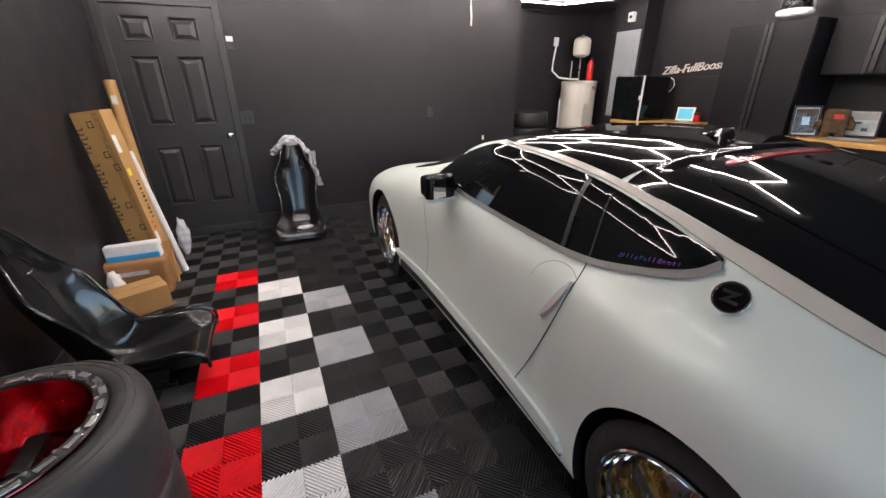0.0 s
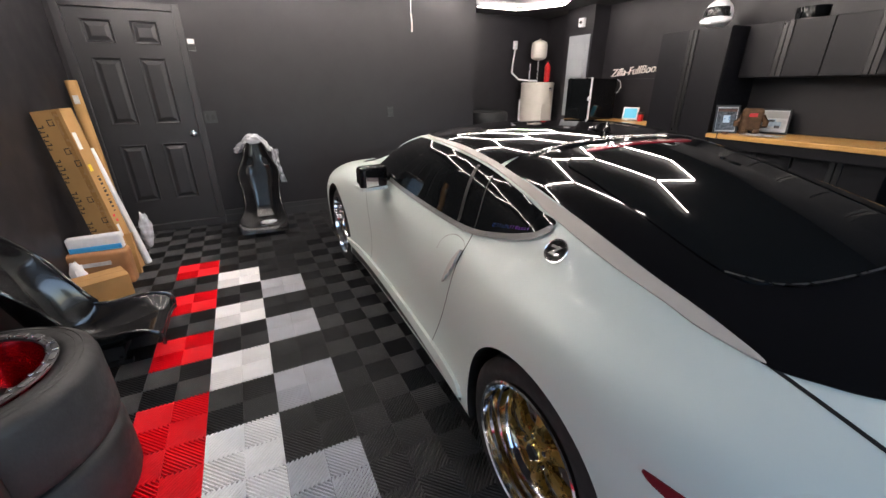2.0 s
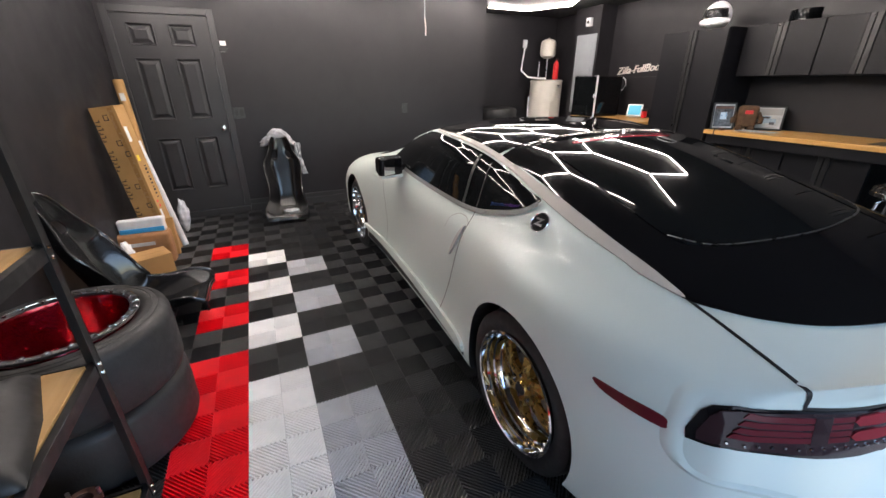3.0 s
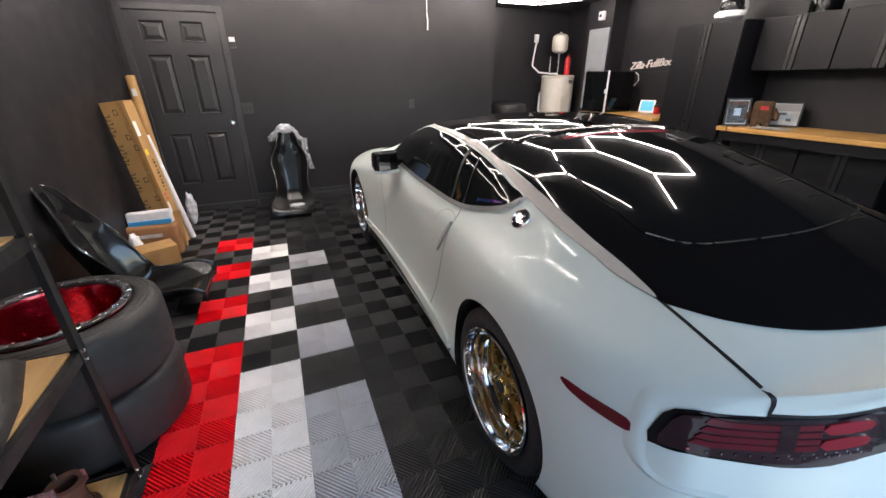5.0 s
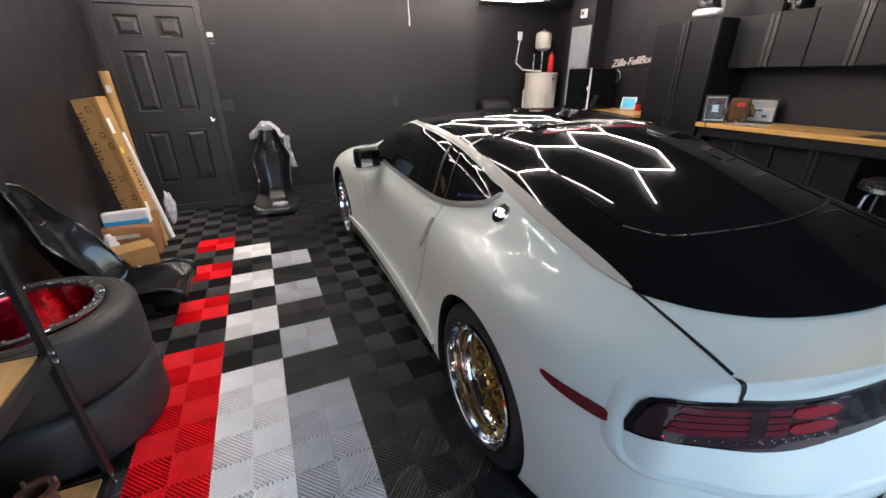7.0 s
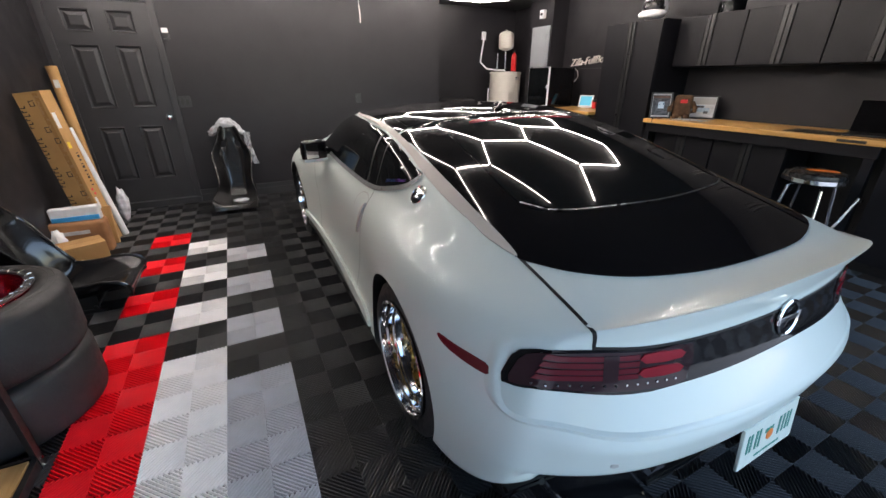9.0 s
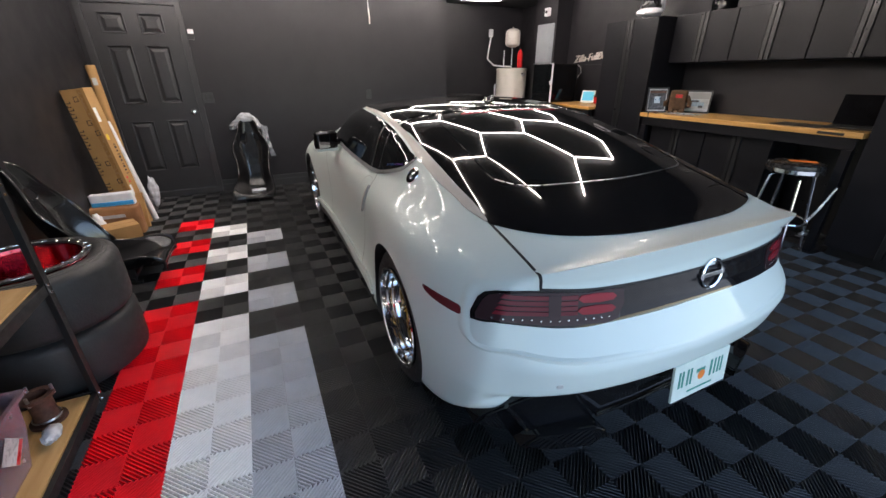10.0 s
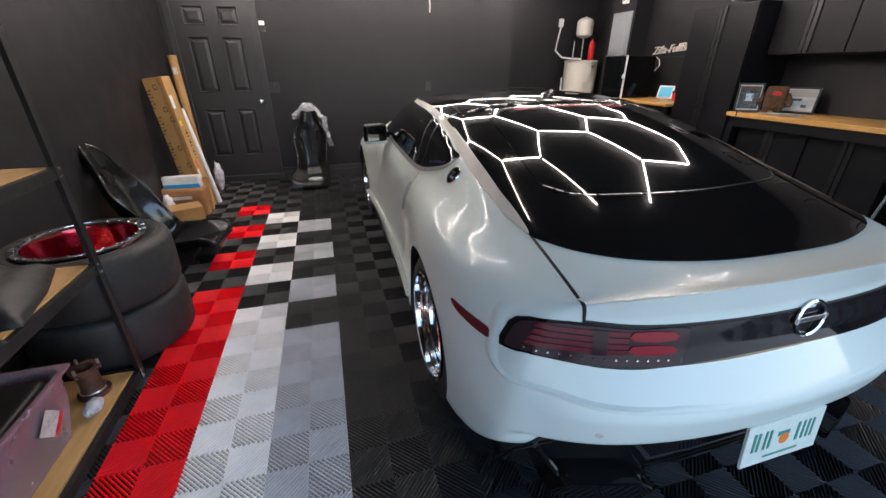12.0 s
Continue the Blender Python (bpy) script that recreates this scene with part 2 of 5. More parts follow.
def tile_mesh(name, mat):
    """One vented tile: four quarters of slanting ribs over cross bars."""
    bm = bmesh.new()
    h, q, pitch, w, top, low = T / 2 - 0.0006, T / 2, 0.0127, 0.0054, 0.0, -0.0155

    def clip(poly, f):
        out = []
        for i, p in enumerate(poly):
            r = poly[(i + 1) % len(poly)]
            a, c = f(p), f(r)
            if a >= 0:
                out.append(p)
            if (a >= 0) != (c >= 0):
                s = a / (a - c)
                out.append((p[0] + s * (r[0] - p[0]), p[1] + s * (r[1] - p[1])))
        return out

    # half-round crown: share of the rib's width and drop, from the ridge outwards
    crown = ((0.14, 0.0), (0.50, 0.0003), (0.80, 0.0009), (1.0, 0.0021))
    for sx in (-1, 1):
        for sy in (-1, 1):
            d = (sx / math.sqrt(2), sy / math.sqrt(2))
            e = (-d[1], d[0])
            edges = (lambda p: p[0] * sx - 0.0006, lambda p: p[1] * sy - 0.0006, lambda p: h - p[0] * sx, lambda p: h - p[1] * sy)
            k = 0.0062
            while k < math.sqrt(2) * q:
                # ribs run across the quarter's diagonal
                poly = [(d[0] * (k + o) + e[0] * a, d[1] * (k + o) + e[1] * a) for o, a in ((-w / 2, -0.3), (w / 2, -0.3), (w / 2, 0.3), (-w / 2, 0.3))]
                for f in edges:
                    poly = clip(poly, f) if poly else poly
                if len(poly) > 2:
                    def drawn(p, f):
                        a = p[0] * d[0] + p[1] * d[1] - k
                        return (p[0] - d[0] * a * (1 - f), p[1] - d[1] * a * (1 - f))
                    rings = [[bm.verts.new((*drawn(p, f), top - z)) for p in poly] for f, z in crown + ((1.0, -low),)]
                    bm.faces.new(rings[0])
                    for r0, r1 in zip(rings, rings[1:]):
                        for i in range(len(poly)):
                            j = (i + 1) % len(poly)
                            bm.faces.new((r0[i], r0[j], r1[j], r1[i]))
                k += pitch
            # narrow bars that tie the ribs together, along the diagonal
            a = -0.0953
            while a < 0.101:
                poly = [(d[0] * o + e[0] * (a + c), d[1] * o + e[1] * (a + c)) for o, c in ((0, -0.0022), (0.3, -0.0022), (0.3, 0.0022), (0, 0.0022))]
                for f in edges:
                    poly = clip(poly, f) if poly else poly
                if len(poly) > 2:
                    bm.faces.new([bm.verts.new((x, y, -0.0090)) for x, y in poly])
                a += 0.01906
    me = bpy.data.meshes.new(name)
    bmesh.ops.recalc_face_normals(bm, faces=bm.faces)
    bm.to_mesh(me)
    bm.free()
    me.materials.append(mat)
    me.shade_smooth()
    me.set_sharp_from_angle(angle=radians(38))
    return me


def tile_colour(c, r):
    """c: column from the red one; r: row towards the drive."""
    if c == 0 and r >= 0 and (r >= 6 or r % 2 == 0):
        return "tile_red"
    if c == 1 and r >= 1 and (r >= 7 or r % 2 == 1):
        return "tile_white"
    if c == 2 and r >= 2 and (r >= 8 or r % 2 == 0):
        return "tile_grey"
    return "tile_black"


def lay_tiles():
    kinds = {k: tile_mesh(k, M[k]) for k in ("tile_black", "tile_red", "tile_white", "tile_grey")}
    rest = []
    near = 0
    for c in range(-4, 20):
        for r in range(-8, 22):
            x, y = X0 + (c - 0.5) * T, Y0 - (r + 0.5) * T
            if x < XL - 0.1 or x > XR or y > YR or y < YF or (y > YB + 0.1 and x < XC):
                continue
            if (c < 6 and r < 18 and r > -4) or (c >= 6 and 9 < r < 18):
                near += 1
                ob = new("tile", kinds[tile_colour(c, r)])
                ob.parent = FLOOR
                ob.location = (x, y, 0)
            else:
                rest.append((x, y))
    src = kinds["tile_black"]
    co = np.empty(len(src.vertices) * 3)
    src.vertices.foreach_get("co", co)
    co = co.reshape(-1, 3)
    faces = [tuple(p.vertices) for p in src.polygons]
    vs, fs = [], []
    for x, y in rest:
        o = len(vs)
        vs.extend((co + (x, y, 0)).tolist())
        fs.extend(tuple(i + o for i in f) for f in faces)
    me = bpy.data.meshes.new("far_tiles")
    me.from_pydata(vs, [], fs)
    me.materials.append(M["tile_black"])
    ob = new("far_tiles", me)
    ob.parent = FLOOR
    tagged(ob, "black ribbed tiles further back", kind="stuff")


# ---- ceiling light ----


def hex_light():
    """Honeycomb of light bars under the ceiling."""
    lamp = thing("ceiling_light", "white honeycomb of LED tubes hung under the dark ceiling", "ceiling light")
    side, z = 0.66, CEIL - 0.03
    done = set()
    for i in range(-1, 4):
        for j in range(3):
            cx = 0.66 + i * 1.5 * side
            cy = (1.46 if i % 2 == 0 else 2.03) + j * math.sqrt(3) * side
            pts = [(cx + side * math.cos(radians(60 * k)), cy + side * math.sin(radians(60 * k))) for k in range(6)]
            for k in range(6):
                a, c = pts[k], pts[(k + 1) % 6]
                key = (round((a[0] + c[0]) / 2, 2), round((a[1] + c[1]) / 2, 2))
                if key in done or max(a[1], c[1]) < 0.95 or max(a[1], c[1]) > YB - 0.05 and min(a[0], c[0]) < XC + 0.05:
                    continue
                done.add(key)
                s = 0.03
                p = (a[0] + (c[0] - a[0]) * s, a[1] + (c[1] - a[1]) * s, z)
                q = (c[0] + (a[0] - c[0]) * s, c[1] + (a[1] - c[1]) * s, z)
                part("light_bar", tube([p, q], 0.0085, 8), M["led"], lamp)
    return lamp


hex_light()

# ---- door ----


def door():
    d = thing("door_1", "closed six-panel door painted charcoal in a painted casing", "door", kind="structure")
    y = YB + 0.012
    bm = box(DX0 + 0.003, y + 0.016, DZ0 + 0.003, DX1 - 0.003, y + 0.04, DZ1 - 0.003)
    xs = (DX0 + 0.003, -0.925, -0.695, -0.57, -0.345, DX1 - 0.003)
    zs = (DZ0 + 0.003, 0.32, 0.90, 1.09, 1.69, 1.80, 2.0, DZ1 - 0.003)
    for i in range(5):
        for k in range(7):
            if not (i in (1, 3) and k in (1, 3, 5)):
                box(xs[i], y, zs[k], xs[i + 1], y + 0.0155, zs[k + 1], bm=bm)
    slab = part("door_slab", bm, M["door"], d)
    for (xa, xb) in ((-0.925, -0.695), (-0.57, -0.345)):
        for (za, zb) in ((1.80, 2.0), (1.09, 1.69), (0.32, 0.90)):
            b = bmesh.new()
            # moulded frame: falls in, then a raised field
            loops = []
            for ins, dep in ((0, -0.002), (0.005, -0.006), (0.012, -0.004), (0.022, 0.014), (0.030, 0.014), (0.058, 0.001), (0.062, 0.0)):
                loops.append([b.verts.new((xx, y + dep, zz)) for xx, zz in ((xa + ins, za + ins), (xb - ins, za + ins), (xb - ins, zb - ins), (xa + ins, zb - ins))])
            for l0, l1 in zip(loops, loops[1:]):
                for i in range(4):
                    b.faces.new((l0[i], l0[(i + 1) % 4], l1[(i + 1) % 4], l1[i]))
            b.faces.new(loops[-1])
            part("door_panel", b, M["door"], d)
    # knob
    k = lathe([(0.0, 0.0), (0.033, 0.0), (0.033, 0.006), (0.014, 0.012), (0.012, 0.03), (0.024, 0.04), (0.029, 0.052), (0.024, 0.064), (0.0, 0.068)], 24)
    part("door_knob", k, M["chrome"], d, "bright satin round knob", True, m=Matrix.Translation((-0.268, y, 0.985)) @ pose(0, 0, 0, 90, 0, 0))
    for xa, xb in ((DX0 - 0.06, DX0), (DX1, DX1 + 0.06)):
        part("casing", box(xa, YB - 0.016, 0.0, xb, YB + 0.10 * (0), DZ1 + 0.06, 0.004), M["trim"], d)
    part("casing", box(DX0 + 0.001, YB - 0.014, DZ1, DX1 - 0.001, YB, DZ1 + 0.06, 0.004), M["trim"], d)
    part("jamb", box(DX0, YB + 0.001, DZ0, DX0 + 0.0025, YB + 0.12, DZ1), M["trim"], d)
    part("sill", box(DX0 - 0.05, YB - 0.03, 0.0, DX1 + 0.05, YB, DZ0 - 0.002, 0.006), M["trim"], d)


door()
for n, b in (("baseboard", (DX1 + 0.062, YB - 0.014, 0.0, XC - 0.002, YB - 0.0005, 0.14)), ("baseboard", (XL + 0.0005, YF, 0.0, XL + 0.014, YB - 0.02, 0.14))):
    bm = box(*b, 0.003)
    box(b[0] + (0.0 if b[3] - b[0] > 1 else 0.0), b[1] - (0.006 if b[3] - b[0] > 1 else 0), 0.0, b[3] + (0 if b[3] - b[0] > 1 else 0.006), b[4] - 0.002, 0.085, 0.003, bm=bm)
    solid(n, bm, M["trim"], "charcoal painted stepped baseboard along the wall", "baseboard", "structure")

# ---- the car ----
from mathutils.bvhtree import BVHTree

CX = 1.70
AXLE_R, AXLE_F, WHEEL_Z = 0.343, 2.885, 0.325
# upper skin, front to rear: y, then half-width and height from the middle out to the belt line
TOP = [
    (3.80, (0, .60), (.25, .60), (.45, .59), (.60, .57), (.68, .55)),
    (3.55, (0, .72), (.30, .72), (.55, .71), (.72, .68), (.80, .65)),
    (3.20, (0, .80), (.30, .81), (.58, .82), (.76, .80), (.85, .74)),
    (2.90, (0, .86), (.30, .865), (.58, .87), (.76, .86), (.86, .79)),
    (2.60, (0, .92), (.32, .92), (.60, .915), (.745, .905), (.835, .85)),
    (2.28, (0, 1.06), (.33, 1.05), (.60, 1.0), (.70, .965), (.80, .90)),
    (1.95, (0, 1.195), (.33, 1.185), (.63, 1.14), (.712, 1.068), (.775, .93)),
    (1.55, (0, 1.255), (.33, 1.248), (.64, 1.225), (.724, 1.13), (.775, .92)),
    (1.10, (0, 1.25), (.32, 1.243), (.61, 1.208), (.717, 1.125), (.77, .91)),
    (0.75, (0, 1.195), (.31, 1.188), (.565, 1.160), (.708, 1.093), (.762, .905)),
    (0.45, (0, 1.13), (.31, 1.123), (.54, 1.096), (.702, 1.038), (.772, .895)),
    (0.10, (0, 1.035), (.31, 1.028), (.52, 1.006), (.675, .952), (.775, .868)),
    (-.13, (0, .968), (.30, .963), (.50, .95), (.632, .918), (.74, .852)),
    (-.32, (0, .918), (.28, .913), (.47, .905), (.59, .885), (.68, .84)),
]
# last row of the upper skin: the tail's lip, middle out to the corner
LIP = [(0, -.54, .935), (.28, -.525, .926), (.47, -.485, .902), (.59, -.425, .870), (.675, -.35, .825)]
DIP = (.020, .020, .018, .012)
# side skin under the belt line, per station: shoulder, flank, crease, low, sill
SIDE = [
    ((.70, .50), (.70, .45), (.70, .40), (.70, .33), (.68, .22)),
    ((.84, .58), (.87, .50), (.87, .43), (.87, .34), (.86, .20)),
    ((.895, .68), (.91, .60), (.912, .50), (.91, .38), (.90, .20)),
    ((.905, .72), (.92, .63), (.922, .52), (.915, .40), (.905, .20)),
    ((.895, .75), (.905, .64), (.905, .53), (.90, .40), (.90, .20)),
    ((.865, .81), (.870, .67), (.865, .55), (.86, .40), (.88, .20)),
    ((.845, .83), (.850, .68), (.845, .55), (.845, .40), (.875, .19)),
    ((.835, .825), (.840, .68), (.838, .55), (.838, .40), (.875, .19)),
    ((.835, .82), (.845, .68), (.845, .55), (.845, .40), (.88, .19)),
    ((.858, .838), (.880, .70), (.875, .55), (.872, .40), (.89, .19)),
    ((.892, .845), (.920, .72), (.920, .56), (.915, .40), (.91, .19)),
    ((.892, .818), (.918, .70), (.920, .56), (.918, .40), (.905, .18)),
    ((.842, .798), (.868, .69), (.882, .55), (.885, .38), (.87, .19)),
    ((.752, .785), (.785, .67), (.822, .55), (.835, .43), (.815, .32)),
]
# rear fascia rows (same five), corner in to the middle: half-width, y, z
TAIL = [
    [(.72, -.335, .785), (.605, -.395, .80), (.48, -.437, .808), (.28, -.472, .812), (0, -.485, .815)],
    [(.745, -.335, .655), (.625, -.405, .672), (.48, -.452, .68), (.28, -.488, .69), (0, -.50, .695)],
    [(.775, -.375, .53), (.642, -.475, .535), (.50, -.53, .545), (.28, -.572, .55), (0, -.587, .555)],
    [(.778, -.345, .395), (.652, -.44, .415), (.50, -.503, .43), (.28, -.545, .44), (0, -.558, .448)],
    [(.765, -.30, .355), (.64, -.39, .385), (.48, -.45, .405), (.28, -.495, .425), (0, -.505, .435)],
]


def car_cage():
    """Coarse cage of half the body, mirrored; face material 0 paint, 1 black upper."""
    bm = bmesh.new()
    n, nj = len(TOP), 5
    top = [[bm.verts.new((u, y, z)) for u, z in row] for y, *row in TOP]
    top.append([bm.verts.new(p) for p in LIP])
    # hollow in the deck just ahead of the lip
    dip = [bm.verts.new(top[n - 1][j].co.lerp(top[n][j].co, 0.62) - Vector((0, 0, DIP[j]))) for j in range(4)]
    for j in range(3):
        bm.faces.new((top[n - 1][j], top[n - 1][j + 1], dip[j + 1], dip[j]))
        bm.faces.new((dip[j], dip[j + 1], top[n][j + 1], top[n][j]))
    bm.faces.new((top[n - 1][3], top[n - 1][4], top[n][4], dip[3]))
    bm.faces.new((dip[3], top[n][4], top[n][3]))
    for i in range(n - 1):
        for j in range(nj - 1):
            f = bm.faces.new((top[i][j], top[i][j + 1], top[i + 1][j + 1], top[i + 1][j]))
            f.material_index = 1 if i in (4, 5) and j < 3 or 6 <= i <= 11 and j < 2 else 0
    rows = [[top[i][4] for i in range(n + 1)] + [top[n][j] for j in (3, 2, 1, 0)]]
    for k in range(5):
        r = [bm.verts.new((SIDE[i][k][0], TOP[i][0], SIDE[i][k][1])) for i in range(n)]
        r += [bm.verts.new(p) for p in TAIL[k]]
        rows.append(r)
    for a, c in zip(rows, rows[1:]):
        for i in range(len(a) - 1):
            bm.faces.new((a[i], a[i + 1], c[i + 1], c[i]))
    # floor pan
    low = rows[-1]
    pan = [bm.verts.new((v.co.x * 0.8, v.co.y + (0.08 if i > n else 0), 0.19 + (0.12 if i >= n else 0))) for i, v in enumerate(low)]
    for i in range(len(low) - 1):
        bm.faces.new((low[i], low[i + 1], pan[i + 1], pan[i]))
    mid = [bm.verts.new((0, v.co.y, v.co.z)) for v in pan]
    for i in range(len(low) - 1):
        if (pan[i].co - mid[i].co).length > 1e-4 or (pan[i + 1].co - mid[i + 1].co).length > 1e-4:
            bm.faces.new((pan[i], pan[i + 1], mid[i + 1], mid[i]))
    crease = bm.edges.layers.float.new("crease_edge")
    for line, w in ((rows[0][n - 1:], 0.75), (rows[3][n:], 0.45), (rows[4][n - 2:], 0.7), (rows[5], 0.5), ([r for r in rows[1][n:]], 0.5), (rows[2][n:], 0.5)):
        for a, c in zip(line, line[1:]):
            e = bm.edges.get((a, c))
            if e:
                e[crease] = w
    bmesh.ops.remove_doubles(bm, verts=bm.verts, dist=1e-4)
    # nose cap half
    nose = [v for v in bm.verts if abs(v.co.y - 3.80) < 1e-3]
    ring = [top[0][j] for j in range(5)] + [rows[k][0] for k in range(1, 6)]
    ring = [v for v in ring if v.is_valid] + [v for v in nose if v not in ring and v.co.z < 0.21]
    ring.sort(key=lambda v: math.atan2(v.co.z - 0.4, v.co.x))
    bm.faces.new(ring)
    geo = list(bm.verts) + list(bm.edges) + list(bm.faces)
    bmesh.ops.mirror(bm, geom=geo, matrix=Matrix(), merge_dist=1e-3, axis='X')
    bmesh.ops.remove_doubles(bm, verts=bm.verts, dist=1e-4)
    bmesh.ops.recalc_face_normals(bm, faces=bm.faces)
    return bm


def evaluated(ob):
    dg = bpy.context.evaluated_depsgraph_get()
    dg.update()
    return bpy.data.meshes.new_from_object(ob.evaluated_get(dg))


def car_skin():
    """Smooth closed skin of the body, before the wheel arches are cut."""
    bm = car_cage()
    me = bpy.data.meshes.new("skin")
    bm.to_mesh(me)
    bm.free()
    ob = bpy.data.objects.new("skin", me)
    scene.collection.objects.link(ob)
    s = ob.modifiers.new("s", 'SUBSURF')
    s.levels = s.render_levels = 3
    out = evaluated(ob)
    scene.collection.objects.unlink(ob)
    bpy.data.objects.remove(ob)
    return out


def bvh_of(me):
    return BVHTree.FromPolygons([v.co.copy() for v in me.vertices], [tuple(p.vertices) for p in me.polygons])


SKIN = car_skin()
TREE = bvh_of(SKIN)
DIRS = {"side": Vector((-1, 0, 0)), "top": Vector((0, 0, -1)), "rear": Vector((0, 1, 0)), "other": Vector((1, 0, 0))}


def cast(a, c, way):
    """Point and normal on the skin seen from one side of the car: (y, z) from the side, (u, y) from the top, (u, z) from the rear."""
    o = {"side": (3, a, c), "other": (-3, a, c), "top": (a, c, 4), "rear": (a, -3, c)}[way]
    hit, nor, _, _ = TREE.ray_cast(Vector(o), DIRS[way])
    if hit is None:
        hit, nor, _, _ = TREE.find_nearest(Vector(o) + DIRS[way] * 2.3)
    if nor.dot(DIRS[way]) > 0:
        nor = -nor
    return hit, nor


def smooth_line(pts, n, closed):
    """Catmull-Rom through 2D points."""
    out = []
    m = len(pts)
    for i in range(m if closed else m - 1):
        p = [Vector(pts[(i + k) % m] if closed else pts[min(max(i + k, 0), m - 1)]) for k in (-1, 0, 1, 2)]
        for s in range(n):
            t = s / n
            out.append(0.5 * ((2 * p[1]) + (p[2] - p[0]) * t + (2 * p[0] - 5 * p[1] + 4 * p[2] - p[3]) * t * t + (3 * p[1] - p[0] - 3 * p[2] + p[3]) * t ** 3))
    if not closed:
        out.append(Vector(pts[-1]))
    return out


def seated(hit, nor):
    """A frame on the skin: z out of it, x level."""
    x = Vector((0, 0, 1)).cross(nor).normalized()
    y = nor.cross(x)
    return Matrix.Translation(hit) @ Matrix((x, y, nor)).transposed().to_4x4()


def ridge(pts, way, width=0.02, height=0.004, smooth=6):
    """A soft raised line pressed into the skin."""
    b = bmesh.new()
    line = smooth_line(pts, smooth, False)
    prev = None
    for i, p in enumerate(line):
        d = (line[min(i + 1, len(line) - 1)] - line[max(i - 1, 0)]).normalized()
        s = Vector((-d.y, d.x)) * width / 2
        f = min(1, 4 * i / len(line), 4 * (len(line) - 1 - i) / len(line))
        row = []
        for k, hgt in ((1, -.002), (.5, .55), (0, 1), (-.5, .55), (-1, -.002)):
            q = p + s * k
            hit, nor = cast(q.x, q.y, way)
            row.append(b.verts.new(hit + nor * (height * hgt * f - .0005)))
        if prev:
            for k in range(4):
                b.faces.new((prev[k], row[k], row[k + 1], prev[k + 1]))
        prev = row
    return b


def patch(poly, way, up=0.004, down=0.01, cell=0.03, smooth=6):
    """A panel of the outline poly laid on the skin: its face stands `up` proud, its rim goes `down` into it."""
    ring = smooth_line(poly, smooth, True) if smooth else [Vector(p) for p in poly]
    b = bmesh.new()
    vs = [b.verts.new((p.x, p.y, 0)) for p in ring]
    f = b.faces.new(vs)
    lo = [min(p[k] for p in ring) for k in (0, 1)]
    hi = [max(p[k] for p in ring) for k in (0, 1)]
    for k in (0, 1):
        s = lo[k] + cell
        while s < hi[k]:
            co, no = [0, 0, 0], [0, 0, 0]
            co[k], no[k] = s, 1
            bmesh.ops.bisect_plane(b, geom=list(b.verts) + list(b.edges) + list(b.faces), plane_co=co, plane_no=no, dist=1e-5)
            s += cell
    rim = [e for e in b.edges if len(e.link_faces) == 1]
    res = bmesh.ops.extrude_edge_only(b, edges=rim)
    skirt = {v for v in res["geom"] if isinstance(v, bmesh.types.BMVert)}
    for v in b.verts:
        hit, nor = cast(v.co.x, v.co.y, way)
        v.co = hit + nor * (-down if v in skirt else up)
    return b


def groove(pts, way, width=0.005, smooth=6, up=0.0012, closed=False):
    """A dark shut line laid on the skin."""
    b = bmesh.new()
    line = smooth_line(pts, smooth, closed)
    prev = None
    for i, p in enumerate(line):
        d = (line[min(i + 1, len(line) - 1)] - line[max(i - 1, 0)]).normalized()
        s = Vector((-d.y, d.x)) * width / 2
        row = []
        for q in (p + s, p - s):
            hit, nor = cast(q.x, q.y, way)
            row.append(b.verts.new(hit + nor * up))
        if prev:
            b.faces.new((prev[0], row[0], row[1], prev[1]))
        prev = row
    return b


